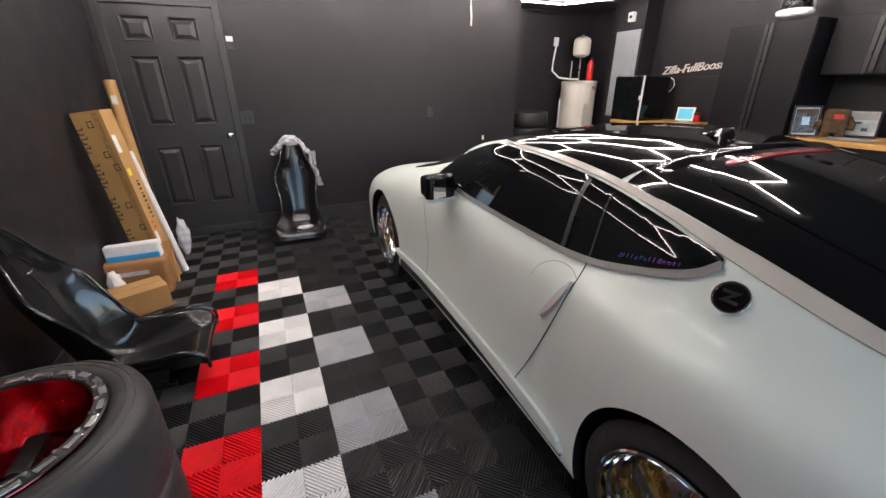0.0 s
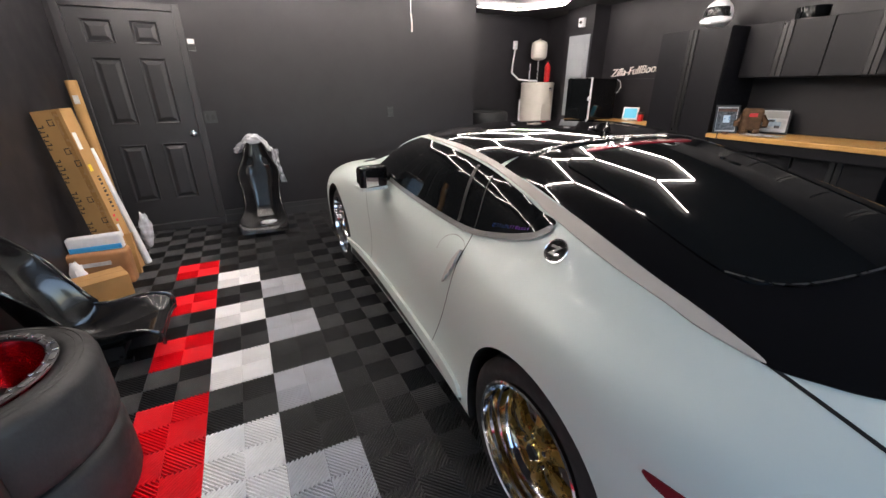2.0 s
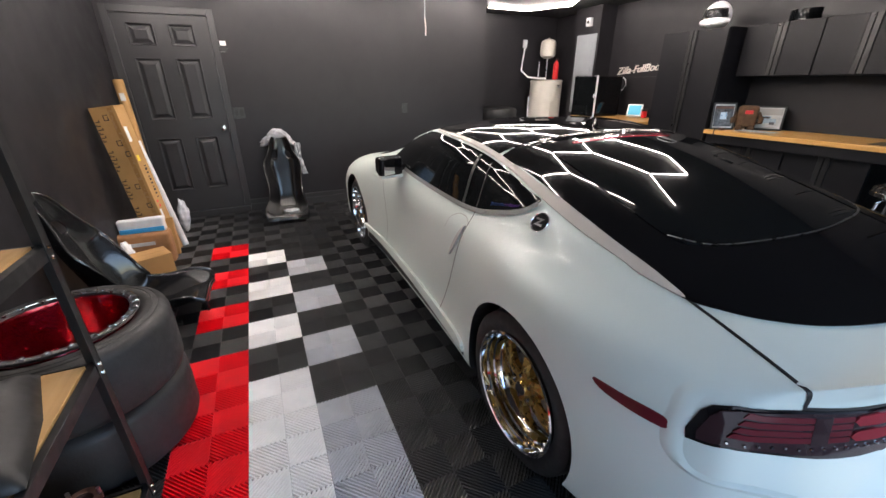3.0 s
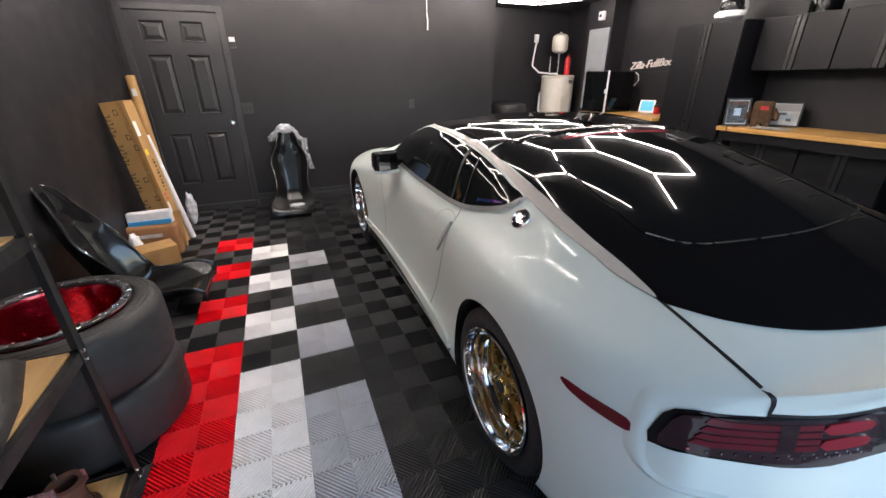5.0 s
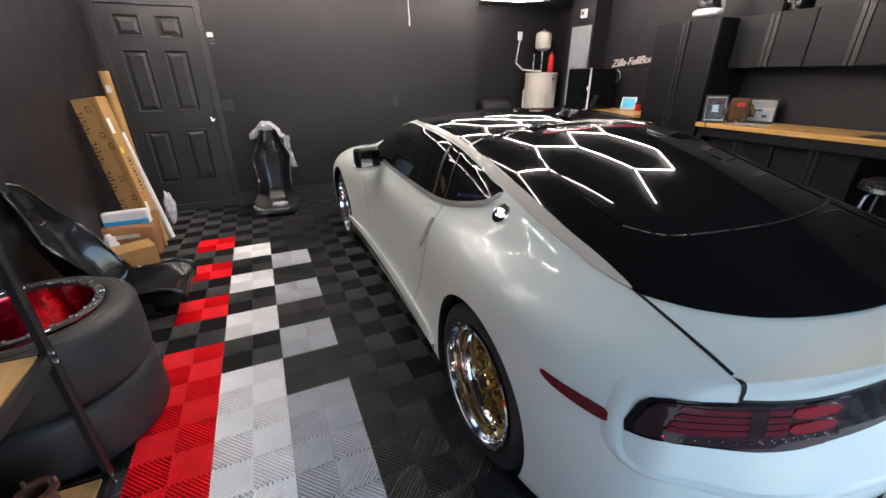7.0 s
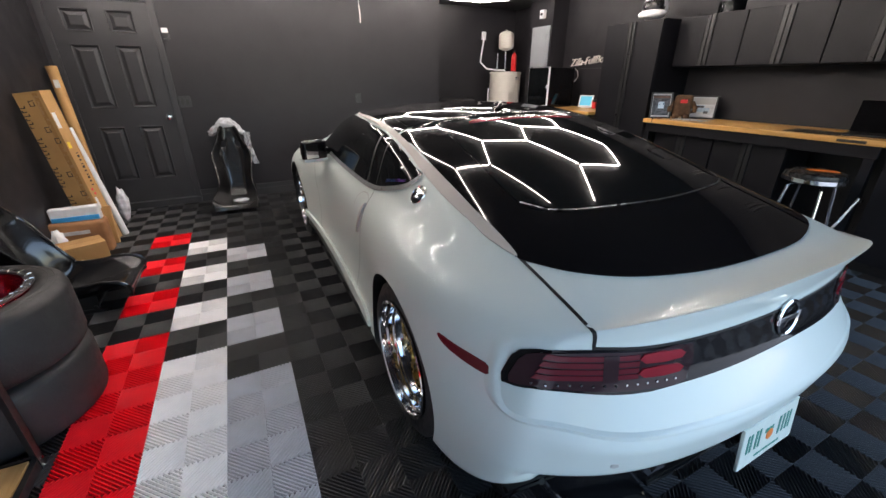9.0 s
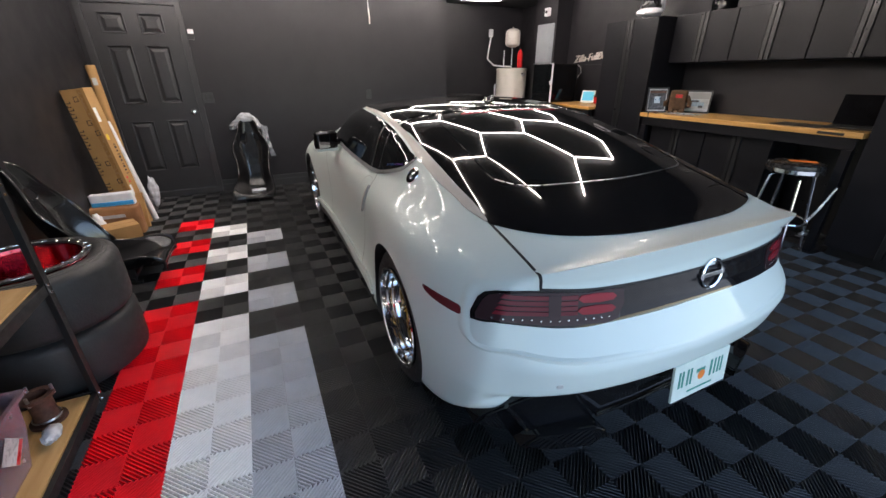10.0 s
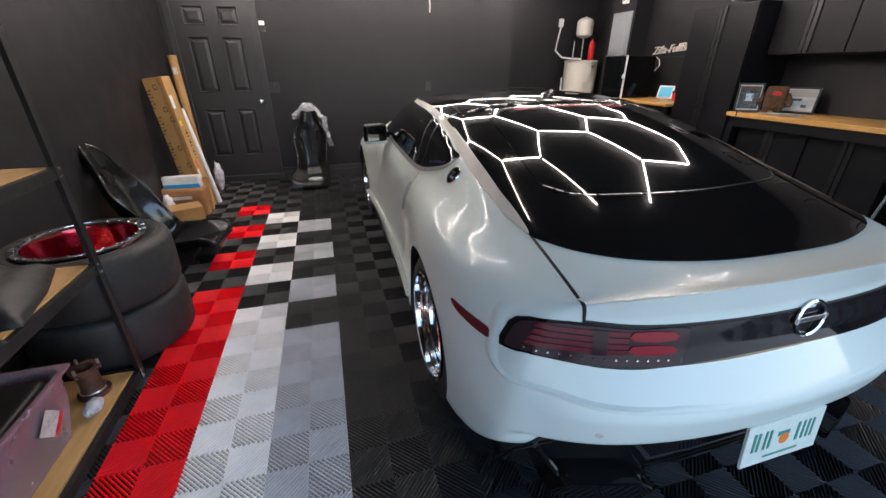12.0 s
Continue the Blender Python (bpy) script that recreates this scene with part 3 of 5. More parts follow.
def car():
    c = thing("sports_car", "pearl white sports coupe with black roof parked on ribbed tiles", "car", pose(CX, 0, 0))
    me = SKIN.copy()
    me.materials.append(M["pearl"])
    me.materials.append(M["gloss_black"])
    me.materials.append(M["satin_black"])
    me.shade_smooth()
    body = new("body", me)
    body.parent = c
    # wheel arches
    cut = None
    for y in (AXLE_R, AXLE_F):
        for s in (-1, 1):
            m = Matrix.Translation((s * 0.80, y, WHEEL_Z + 0.012)) @ pose(0, 0, 0, 0, 90, 0)
            cut = lathe([(0.352, -0.19), (0.352, 0.3)], 72, cut, m)
    cme = bpy.data.meshes.new("arches")
    bmesh.ops.recalc_face_normals(cut, faces=cut.faces)
    for f in cut.faces:
        f.material_index = 2
    cut.to_mesh(cme)
    cut.free()
    for k in ("pearl", "gloss_black", "satin_black"):
        cme.materials.append(M[k])
    cob = bpy.data.objects.new("arches", cme)
    scene.collection.objects.link(cob)
    cob.parent = c
    mod = body.modifiers.new("arches", 'BOOLEAN')
    mod.operation, mod.object, mod.solver = 'DIFFERENCE', cob, 'EXACT'
    out = evaluated(body)
    body.modifiers.clear()
    body.data = out
    out.name = "body"
    scene.collection.objects.unlink(cob)
    bpy.data.objects.remove(cob)
    out.set_sharp_from_angle(angle=radians(50))
    # side windows, quarter line and champagne strip, both sides
    dlo = [(2.10, .945), (1.85, .933), (1.56, .92), (1.1, .911), (.875, .917), (.72, .946), (.575, .992), (.518, 1.033), (.60, 1.052), (.72, 1.084), (.95, 1.131), (1.21, 1.160), (1.45, 1.172), (1.60, 1.172), (1.72, 1.156), (1.92, 1.08)]
    strip = [(1.61, 1.186), (1.26, 1.183), (.99, 1.157), (.758, 1.116), (.566, 1.074), (.465, 1.052), (.2, .983), (.036, .943), (-.075, .912), (.05, .929), (.133, .948), (.31, .986), (.529, 1.041), (.722, 1.092), (.953, 1.138), (1.21, 1.168), (1.45, 1.180), (1.6, 1.181)]
    for way in ("side", "other"):
        part("side_window", patch(dlo, way, 0.004), M["glass"], c, "dark tinted side window", True)
        part("roof_strip", patch(strip, way, 0.006), M["champagne"], c, "champagne metallic strip over the window", True)
        part("belt_moulding", groove([(2.10, .940), (1.85, .929), (1.56, .914), (1.1, .903), (.87, .910), (.72, .937), (.575, .978), (.515, 1.022)], way, 0.020, up=0.006), M["belt"], c, "grey moulding under the windows", True)
        part("window_divider", groove([(.976, .915), (.99, 1.02), (1.0, 1.13)], way, 0.02, up=0.007), M["satin_black"], c, smooth=True)
        part("window_divider", groove([(.856, .925), (.872, 1.02), (.89, 1.11)], way, 0.006, up=0.007), M["satin_black"], c, smooth=True)
        part("door_gap", groove([(.856, .915), (.85, .835), (.873, .735), (.937, .582), (1.065, .316), (1.09, .25)], way, 0.005), M["satin_black"], c, smooth=True)
        part("door_gap", groove([(2.17, .93), (2.10, .75), (2.06, .5), (2.1, .26)], way, 0.004), M["satin_black"], c, smooth=True)
        part("handle_scoop", groove([(.852, .855), (.90, .872), (.97, .868), (1.03, .835), (1.06, .78)], way, 0.003), M["grey_line"], c, smooth=True)
        part("door_handle", patch([(.858, .842), (.874, .825), (.905, .775), (.95, .70), (.968, .665), (.945, .685), (.895, .745), (.866, .80)], way, 0.010, smooth=3), M["pearl_shade"], c, "upright flush door handle", True)
        part("sill_skirt", patch([(2.48, .330), (2.48, .290), (1.6, .262), (.81, .240), (.76, .262), (.80, .285), (.95, .296), (1.4, .306)], way, 0.016, 0.02, smooth=3), M["pearl"], c, "flared side skirt", True)
        # black patch paints in the shadow on the sill below the skirt
        part("sill_shadow", patch([(2.50, .292), (2.52, .20), (1.6, .193), (.74, .19), (.745, .245), (1.6, .264)], way, 0.004, 0.03, smooth=0), M["satin_black"], c, "sill under the flared skirt, blackened for its shadow", True)
        sgn = 1 if way == "side" else -1
        for k, ch in enumerate("ZillaFullBoost"):
            y0 = .765 - .0128 * k * (1 if sgn < 0 else -1) - (0 if sgn < 0 else .17)
            hit, nor = cast(y0, .958 + max(0, .765 - y0) * .20, way)
            text_mesh("sticker_letter", ch, .019, M["sticker" if k < 7 else "sticker_violet"], seated(hit + nor * .0062, nor) @ pose(0, 0, 0, 0, 0, 4 * sgn), c, "iridescent window sticker", .0004)
        part("side_marker", patch([(-.025, .692), (-.10, .692), (-.20, .690), (-.215, .675), (-.208, .660), (-.12, .662), (-.05, .672)], way, 0.004, smooth=3), M["lamp_red"], c, "dark red side marker lamp", True)
    # black roof and hatch
    for _ in (1,):
        half = [(.0, 1.80), (.35, 1.77), (.54, 1.71), (.618, 1.60), (.634, 1.26), (.633, .99), (.630, .91)]
        part("roof_panel", patch(half + [(.30, .902), (0, .895), (-.30, .902)] + [(-u, y) for u, y in reversed(half[1:])], "top", 0.003, smooth=4), M["gloss_black"], c, "gloss black roof", True)
        edge = [(.630, .885), (.634, .75), (.640, .566), (.643, .465), (.645, .2), (.650, .036), (.657, -.07), (.622, -.15), (.568, -.225), (.478, -.295), (.348, -.347), (.195, -.382)]
        part("hatch_panel", patch([(0, .873), (.30, .878)] + edge + [(0, -.393)] + [(-u, y) for u, y in reversed(edge)] + [(-.30, .878)], "top", 0.003, smooth=4), M["gloss_black"], c, "gloss black hatch surround", True)
    # rear glass within the black hatch
    half = [(.30, .762), (.46, .74), (.485, .60), (.505, .35), (.515, .10), (.44, .025), (.28, -.02)]
    glass = [(0, .77)] + half + [(0, -.045)] + [(-u, y) for u, y in reversed(half)]
    part("rear_window", patch(glass, "top", 0.006), M["glass"], c, "dark tinted rear hatch glass", True)
    # steel line stands in for the reflection along the glass's lower edge
    part("glass_edge_glint", groove([(.515, .11), (.44, .02), (.28, -.025), (0, -.05), (-.28, -.025), (-.44, .02), (-.515, .11)], "top", 0.006, up=0.006), M["steel"], c, "steel line for the reflection along the lower hatch glass", True)
    part("brake_strip", patch([(-.28, .806), (0, .814), (.28, .806), (.29, .778), (0, .788), (-.29, .778)], "top", 0.007, smooth=3), M["lamp_bright"], c, "long red brake lamp at the top of the hatch", True)
    part("roof_lip", ridge([(-.56, .855), (-.40, .868), (0, .880), (.40, .868), (.56, .855)], "top", .085, .016), M["gloss_black"], c, "gloss black lip over the hatch glass", True)
    for s in (-1, 1):
        part("hatch_gap", groove([(s * .652, -.07), (s * .651, -.15), (s * .65, -.25), (s * .648, -.35)], "top", 0.008), M["satin_black"], c, smooth=True)
        part("hatch_gap", groove([(s * .648, .842), (s * .645, .82), (s * .642, .795)], "rear", 0.008), M["satin_black"], c, smooth=True)
    # tail lamps and the dark band between them
    half = [(.30, .783), (.50, .781), (.63, .787), (.72, .783), (.775, .762), (.80, .72), (.814, .664), (.766, .676), (.683, .668), (.60, .662), (.5, .662), (.41, .669), (.2, .676)]
    band = [(0, .785)] + half + [(0, .680)] + [(-u, z) for u, z in reversed(half)]
    part("tail_band", patch(band, "rear", 0.003, smooth=2), M["lamp_smoke"], c, "smoked dark band across the tail", True)
    part("tail_crease", ridge([(.30, .555), (0, .556), (-.30, .555)], "rear", .02, .0), M["pearl"], c, smooth=True)
    for s in (-1, 1):
        part("lamp_surround", ridge([(s * u, z) for u, z in ((.654, .822), (.746, .800), (.786, .776), (.804, .748), (.815, .71), (.825, .665), (.829, .614), (.815, .586), (.774, .585), (.711, .583), (.622, .572), (.516, .569), (.391, .571), (.222, .566), (.05, .565))], "rear", .022, .007), M["pearl"], c, "raised lip round the lamp recess", True)
        lamp = part("tail_lamp", patch([(s * u, z) for u, z in ((.385, .776), (.50, .776), (.63, .781), (.72, .776), (.768, .757), (.792, .715), (.803, .674), (.766, .684), (.683, .676), (.60, .670), (.5, .670), (.40, .677))], "rear", 0.006, smooth=2), M["lamp_glass"], c, "smoked tail lamp", True)
        for k, z in enumerate((.764, .746, .728, .711)):
            part("lamp_bar", patch([(s * (.735 + .008 * k), z + .0075), (s * .535, z + .0065), (s * .535, z - .0065), (s * (.745 + .008 * k), z - .006)], "rear", 0.0085, smooth=0), M["lamp_red"], lamp, "dull red light bar", True)
        part("lamp_bar", patch([(s * .62, .772), (s * .585, .772), (s * .585, .70), (s * .62, .70)], "rear", 0.0092, smooth=0), M["lamp_glass"], lamp, smooth=True)
        for z in (.757, .717):
            part("lamp_bar", patch([(s * .525, z + .013), (s * .425, z + .013), (s * .42, z - .011), (s * .52, z - .012)], "rear", 0.0095, smooth=2), M["lamp_bright"], lamp, "bright red light bar", True)
        for k in range(14):
            u = .77 - .026 * k
            part("lamp_stud", lathe([(0, .003), (.003, .003), (.004, 0)], 6), M["chrome"], lamp, m=seated(cast(s * u, .692 - .004 * (u < .65), "rear")[0] + cast(s * u, .69, "rear")[1] * .007, cast(s * u, .69, "rear")[1]))
        part("lamp_split", groove([(s * .385, .776), (s * .388, .73), (s * .395, .677)], "rear", 0.005, up=.005), M["satin_black"], lamp, smooth=True)
        part("lamp_gap", groove([(s * .02, .789), (s * .30, .787), (s * .50, .785), (s * .645, .792)], "rear", 0.008, up=.0015), M["satin_black"], c, smooth=True)
    part("tail_script", patch([(.40, .852), (.47, .858), (.55, .868), (.555, .878), (.47, .868), (.40, .858)], "rear", 0.0035, smooth=0), M["grey_line"], c, "dark script badge on the tail", True)
    # badge ring
    hit, nor = cast(0, .757, "rear")
    part("badge", lathe([(.046, -.003), (.055, -.001), (.056, .004), (.051, .007), (.046, .004)], 40, closed=True), M["chrome"], c, "chrome ring badge", True, m=seated(hit + nor * .006, nor))
    part("badge_bar", box(-.062, -.0075, 0, .062, .0075, .005, .0015), M["chrome"], c, "chrome badge bar", m=seated(hit + nor * .007, nor))
    # round emblems on the pillars
    for way in ("side", "other"):
        hit, nor = cast(.458, .970, way)
        m = seated(hit, nor)
        e = part("emblem", lathe([(0, .006), (.034, .006), (.036, .003), (.036, -.004)], 32), M["gloss_black"], c, "round black emblem with chrome rim", True, m=m)
        part("emblem_ring", lathe([(.037, .004), (.039, .007), (.041, .004), (.041, -.004)], 32), M["chrome"], e, smooth=True)
        part("emblem_mark", prism([(-.02, .015), (.02, .015), (-.002, -.007), (.02, -.007), (.02, -.015), (-.02, -.015), (.002, .007), (-.02, .007)], "z", .006, .009), M["chrome"], e)
    # number plate
    p = pl = part("number_plate", box(-.153, -.006, -.077, .153, .004, .077, .004), M["plate_white"], c, "white number plate with green and orange print", m=pose(0, -.557, .368, -6, 0, 0))
    for x, w in ((-.122, .009), (-.105, .009), (-.078, .009), (-.060, .009), (.052, .010), (.075, .008), (.095, .008), (.113, .008)):
        part("plate_print", box(x - w / 2, -.0075, -.022, x + w / 2, -.0055, .046), M["plate_green"], pl, "raised green print")
    part("plate_print", lathe([(0, .0012), (.016, .0012), (.020, .0006), (.020, 0)], 20, m=pose(0, -.0060, .0, 90, 0, 0)), M["orange"], pl, "orange fruit print")
    part("plate_print", box(-.030, -.0066, .014, .018, -.0056, .030), M["plate_green"], pl)
    part("plate_print", box(-.07, -.0072, -.055, .07, -.0055, -.048), M["plate_green"], pl, "green lower line of print")
    # lower diffuser
    half = [(.22, .44), (.48, .395), (.64, .33), (.76, .25), (.80, .20), (.66, .145), (.55, .125), (.40, .125), (.36, .20), (.20, .21)]
    d = prism(half + [(-u, z) for u, z in reversed(half)], "y", -.47, -.15, .008)
    for v in d.verts:
        v.co.y += 0.42 * max(0, abs(v.co.x) - .30) ** 1.3 + (.44 - v.co.z) * .12
    part("rear_diffuser", d, M["gloss_black"], c, "gloss black rear diffuser", True, 30)

    def low(u, z, back=0.006):
        return (u, -.47 - back + 0.42 * max(0, abs(u) - .30) ** 1.3 + (.44 - z) * .12, z)
    for s in (-1, 1):
        pod = prism([(s * u, z) for u, z in ((.37, .20), (.42, .128), (.56, .128), (.68, .155), (.62, .215), (.42, .235))], "y", -.53, -.40, .007)
        for v in pod.verts:
            v.co.y += 0.42 * max(0, abs(v.co.x) - .30) ** 1.3 + (.24 - v.co.z) * .10
        part("diffuser_pod", pod, M["gloss_black"], c, "gloss black corner of the diffuser", True, 30)
        part("diffuser_fin", tube([low(s * .70, .30), low(s * .66, .24, .02), low(s * .60, .15, .05)], .011, 8), M["gloss_black"], c, smooth=True)
    part("diffuser_lip", tube([low(-.36, .208), low(-.2, .214), low(0, .216), low(.2, .214), low(.36, .208)], .009, 8), M["gloss_black"], c, smooth=True)
    for s in (-1, 1):
        part("parking_sensor", lathe([(0, .002), (.010, .002), (.012, 0), (.012, -.004)], 20), M["pearl_shade"], c, smooth=True, m=seated(*cast(s * .60, .47, "rear")))
    wheels(c)
    mirrors(c)
    # roof aerial
    hit, nor = cast(0, 1.03, "top")
    fin = bmesh.new()
    prof = [(.09, .0, .026), (.06, .014, .022), (.0, .034, .014), (-.05, .042, .009), (-.072, .0, .022)]
    l, r = [], []
    for y, z, w in prof:
        l.append(fin.verts.new((-w, y, 0)))
        r.append(fin.verts.new((w, y, 0)))
    tl = [fin.verts.new((0, y * .9, max(z, .003))) for y, z, w in prof]
    for i in range(len(prof) - 1):
        fin.faces.new((l[i], l[i + 1], tl[i + 1], tl[i]))
        fin.faces.new((r[i], tl[i], tl[i + 1], r[i + 1]))
    part("roof_aerial", fin, M["gloss_black"], c, smooth=True, m=Matrix.Translation(hit))
    return c


def wheels(c):
    """Deep polished rims with gold spokes on stretched black tyres."""
    for y in (AXLE_R, AXLE_F):
        for s in (-1, 1):
            w = thing("wheel", "deep polished rim with gold spokes", "", pose(s * 0.885, y, WHEEL_Z, 0, 90 * s, 0))
            w.parent = c
            # local z points out of the car
            part("tyre", lathe([(.235, -.25), (.29, -.255), (.318, -.235), (.325, -.19), (.325, -.06), (.318, -.018), (.29, .0), (.25, -.004), (.237, -.015)], 64, caps=False), M["rubber"], w, "black low-profile tyre", True)
            part("rim", lathe([(.242, -.004), (.246, .004), (.240, .008), (.232, .004), (.229, -.022), (.222, -.030), (.220, -.050), (.213, -.056), (.210, -.078), (.206, -.084), (.198, -.10), (.19, -.16), (.19, -.25)], 64, caps=False), M["chrome"], w, "polished stepped rim lip", True, 30)
            sp = bmesh.new()
            for k in range(6):
                a = radians(60 * k)
                m = pose(0, 0, 0, 0, 0, 60 * k)
                b = bmesh.new()
                prof = [(.045, .030, -.060), (.09, .022, -.052), (.145, .026, -.062), (.196, .044, -.080)]
                rows = []
                for x, hw, z in prof:
                    rows.append([b.verts.new((x, -hw, z - .03)), b.verts.new((x, -hw, z - .008)), b.verts.new((x, -hw * .6, z)), b.verts.new((x, hw * .6, z)), b.verts.new((x, hw, z - .008)), b.verts.new((x, hw, z - .03))])
                for r0, r1 in zip(rows, rows[1:]):
                    for i in range(5):
                        b.faces.new((r0[i], r0[i + 1], r1[i + 1], r1[i]))
                part("spoke", b, M["gold"], w, "gold spoke", True, 30, m=m)
            part("hub", lathe([(0, -.040), (.03, -.040), (.034, -.046), (.036, -.060), (.062, -.063), (.07, -.075), (.07, -.12)], 32), M["gold"], w, "gold hub with dark cap", True, 30)
            part("hub_cap", lathe([(0, -.034), (.024, -.035), (.028, -.040), (.028, -.06)], 24), M["satin_black"], w, smooth=True)
            for k in range(5):
                a = radians(72 * k + 18)
                part("wheel_nut", lathe([(0, .018), (.008, .018), (.01, .014), (.01, 0)], 6), M["chrome"], w, m=Matrix.Translation((.05 * math.cos(a), .05 * math.sin(a), -.065)))
            part("brake_disc", lathe([(.08, -.165), (.175, -.165), (.175, -.19), (.08, -.19)], 48, closed=True), M["steel"], w, smooth=True, angle=30)


def mirrors(c):
    for s in (-1, 1):
        b = bmesh.new()
        bmesh.ops.create_cube(b, size=1)
        for v in b.verts:
            v.co = Vector((v.co.x * .165, v.co.y * .13, v.co.z * .135))
        bmesh.ops.bevel(b, geom=list(b.edges), offset=.035, segments=4, profile=.6, affect='EDGES')
        for v in b.verts:
            if v.co.y > .02:
                v.co.x *= .82
                v.co.z *= .8
        mid = part("mirror_cap", b, M["gloss_black"], c, "black wing mirror with pale underside", True, m=pose(s * .898, 1.815, .957, 0, 0, -8 * s))
        part("mirror_glass", box(-.062, -.004, -.045, .062, -.0005, .05, .001), M["chrome"], mid, m=pose(s * .004, -.066, 0, 0, 0, -14 * s))
        part("mirror_trim", box(-.078, -.062, -.072, .078, .05, -.05, .009), M["pearl"], mid)
        part("mirror_arm", tube([(s * .72, 1.83, .935), (s * .86, 1.82, .94)], .022, 8), M["gloss_black"], c)


car()

# ---- wall fittings ----
M["black_plastic"] = material("black_plastic", (0.02, 0.02, 0.021), 0.4, fine=0.1)
M["grey_panel"] = material("grey_steel_panel", (0.30, 0.32, 0.34), 0.45, vary=0.05)
M["screen"] = glowing("tablet_screen", (0.05, 0.30, 0.42), 0.8)
M["fur"] = material("brown_plush", (0.085, 0.045, 0.022), 0.95, vary=0.3, scale=30, fine=1.0, fine_scale=300)
M["paper"] = material("photo_paper", (0.50, 0.50, 0.50), 0.3, vary=0.25, scale=14)
M["photo_blue"] = material("photo_pale_blue", (0.33, 0.42, 0.50), 0.3, vary=0.2, scale=40)
M["photo_dark"] = material("photo_dark", (0.07, 0.07, 0.075), 0.25, vary=0.9, scale=40)
M["seat_black"] = material("black_vinyl", (0.014, 0.014, 0.015), 0.25, fine=0.2, fine_scale=90)
M["neon"] = material("white_neon_tube", (0.75, 0.68, 0.64), 0.35)
M["film"] = material("clear_film", (0.60, 0.62, 0.66), 0.18, vary=0.3, scale=25, fine=1.0, fine_scale=30)
M["blue"] = material("blue_print", (0.05, 0.36, 0.72), 0.4)
M["rust"] = material("rusty_cast_iron", (0.11, 0.055, 0.04), 0.6, metal=0.4, vary=0.5, scale=25, fine=0.7, fine_scale=80)
M["bin"] = material("clear_pink_bin", (0.72, 0.55, 0.64), 0.22, vary=0.06, scale=3)
for _k, _tr in (("bin", 0.8), ("film", 0.2)):
    M[_k].node_tree.nodes["Principled BSDF"].inputs["Transmission Weight"].default_value = _tr


def wall_plate(name, label, cx, cz, w, h, holes, plate_mat="trim", hole_mat="black_plastic"):
    """A switch or socket plate on the end wall."""
    p = thing(name, label, "wall plate", pose(cx, YB, cz))
    part("plate", box(-w / 2, -0.007, -h / 2, w / 2, 0, h / 2, 0.003), M[plate_mat], p)
    for x, z, hw, hh in holes:
        part("rocker", box(x - hw, -0.011, z - hh, x + hw, -0.006, z + hh, 0.002), M[hole_mat], p)
    return p


wall_plate("light_switch", "black two-gang rocker switch plate on the charcoal wall", -0.078, 1.14, 0.115, 0.118, [(-0.024, 0, 0.016, 0.033), (0.024, 0, 0.016, 0.033)])
wall_plate("wall_socket", "charcoal painted power socket on the wall", 1.90, 1.135, 0.07, 0.115, [(0, 0.022, 0.014, 0.012), (0, -0.022, 0.014, 0.012)], "trim", "trim")
wall_plate("door_opener_button", "white and dark door opener control on the wall", -0.105, 1.81, 0.058, 0.105, [(0, -0.022, 0.029, 0.030), (0, -0.018, 0.010, 0.010)], "white_plastic")

cord = thing("pull_cord", "thin pale release cord hanging from the ceiling", "cord", pose(1.445, 2.70, 1.80))
part("rope", tube([(0.004, 0, CEIL - 1.80), (0.002, 0, 0.3), (0, 0, 0.10)], 0.003, 6), M["white_plastic"], cord)
part("handle", tube([(0, 0, 0.12), (0.006, 0, 0.06), (0.004, 0, 0.0)], 0.006, 8), M["neon"], cord, "frayed knot at the end", True)

wand = thing("prop_rod", "thin dark rod with a white tip against the wall", "rod", pose(2.62, 4.50, 0))
part("rod", tube([(0, 0, 0), (0, 0.05, 0.78)], 0.008, 8), M["trim"], wand)
part("tip", tube([(0, 0.05, 0.78), (0, 0.052, 0.83)], 0.014, 8), M["white_plastic"], wand, "white tip")

# ---- alcove ----
h = thing("water_heater", "cream enamel electric water heater in the alcove", "water heater", pose(4.65, 5.17, 0))
part("tank", lathe([(0, 0), (.255, 0), (.26, .02), (.26, 1.42), (.255, 1.44), (.268, 1.442), (.268, 1.462), (.24, 1.475), (0, 1.48)], 48), M["cream"], h, smooth=True, angle=30)
part("label", box(-.045, -.006, -.025, .045, 0, .025, .004), M["steel"], h, "grey oval maker's label", m=Matrix.Translation((.06, -.258, 1.375)) @ pose(0, 0, 0, 0, 0, 12))
part("access_panel", box(-.10, -.264, .85, .10, -.252, 1.15, .004), M["cream"], h)
part("pipe", tube([(.02, .05, 1.47), (.02, .05, 1.80)], .011, 8), M["steel"], h)
part("pipe", tube([(-.14, .05, 1.47), (-.14, .05, 1.75)], .011, 8), M["steel"], h)
part("conduit", tube([(-.26, .30, 2.0), (-.33, .26, 1.75), (-.38, .2, 1.62), (-.30, .12, 1.52), (-.12, .05, 1.50), (0, .02, 1.50)], .013, 8), M["white_plastic"], h, "white flexible conduit", True)
part("side_pipe", tube([(-.30, .05, 0), (-.30, .05, 1.22)], .013, 8), M["white_plastic"], h)
et = thing("expansion_tank", "small cream expansion tank on a pipe above the heater", "tank", pose(4.67, 5.22, 1.80))
part("shell", lathe([(0, 0), (.06, .004), (.115, .035), (.125, .07), (.125, .22), (.113, .255), (.06, .285), (.015, .29), (.012, .31), (0, .312)], 32), M["cream"], et, smooth=True, angle=40)
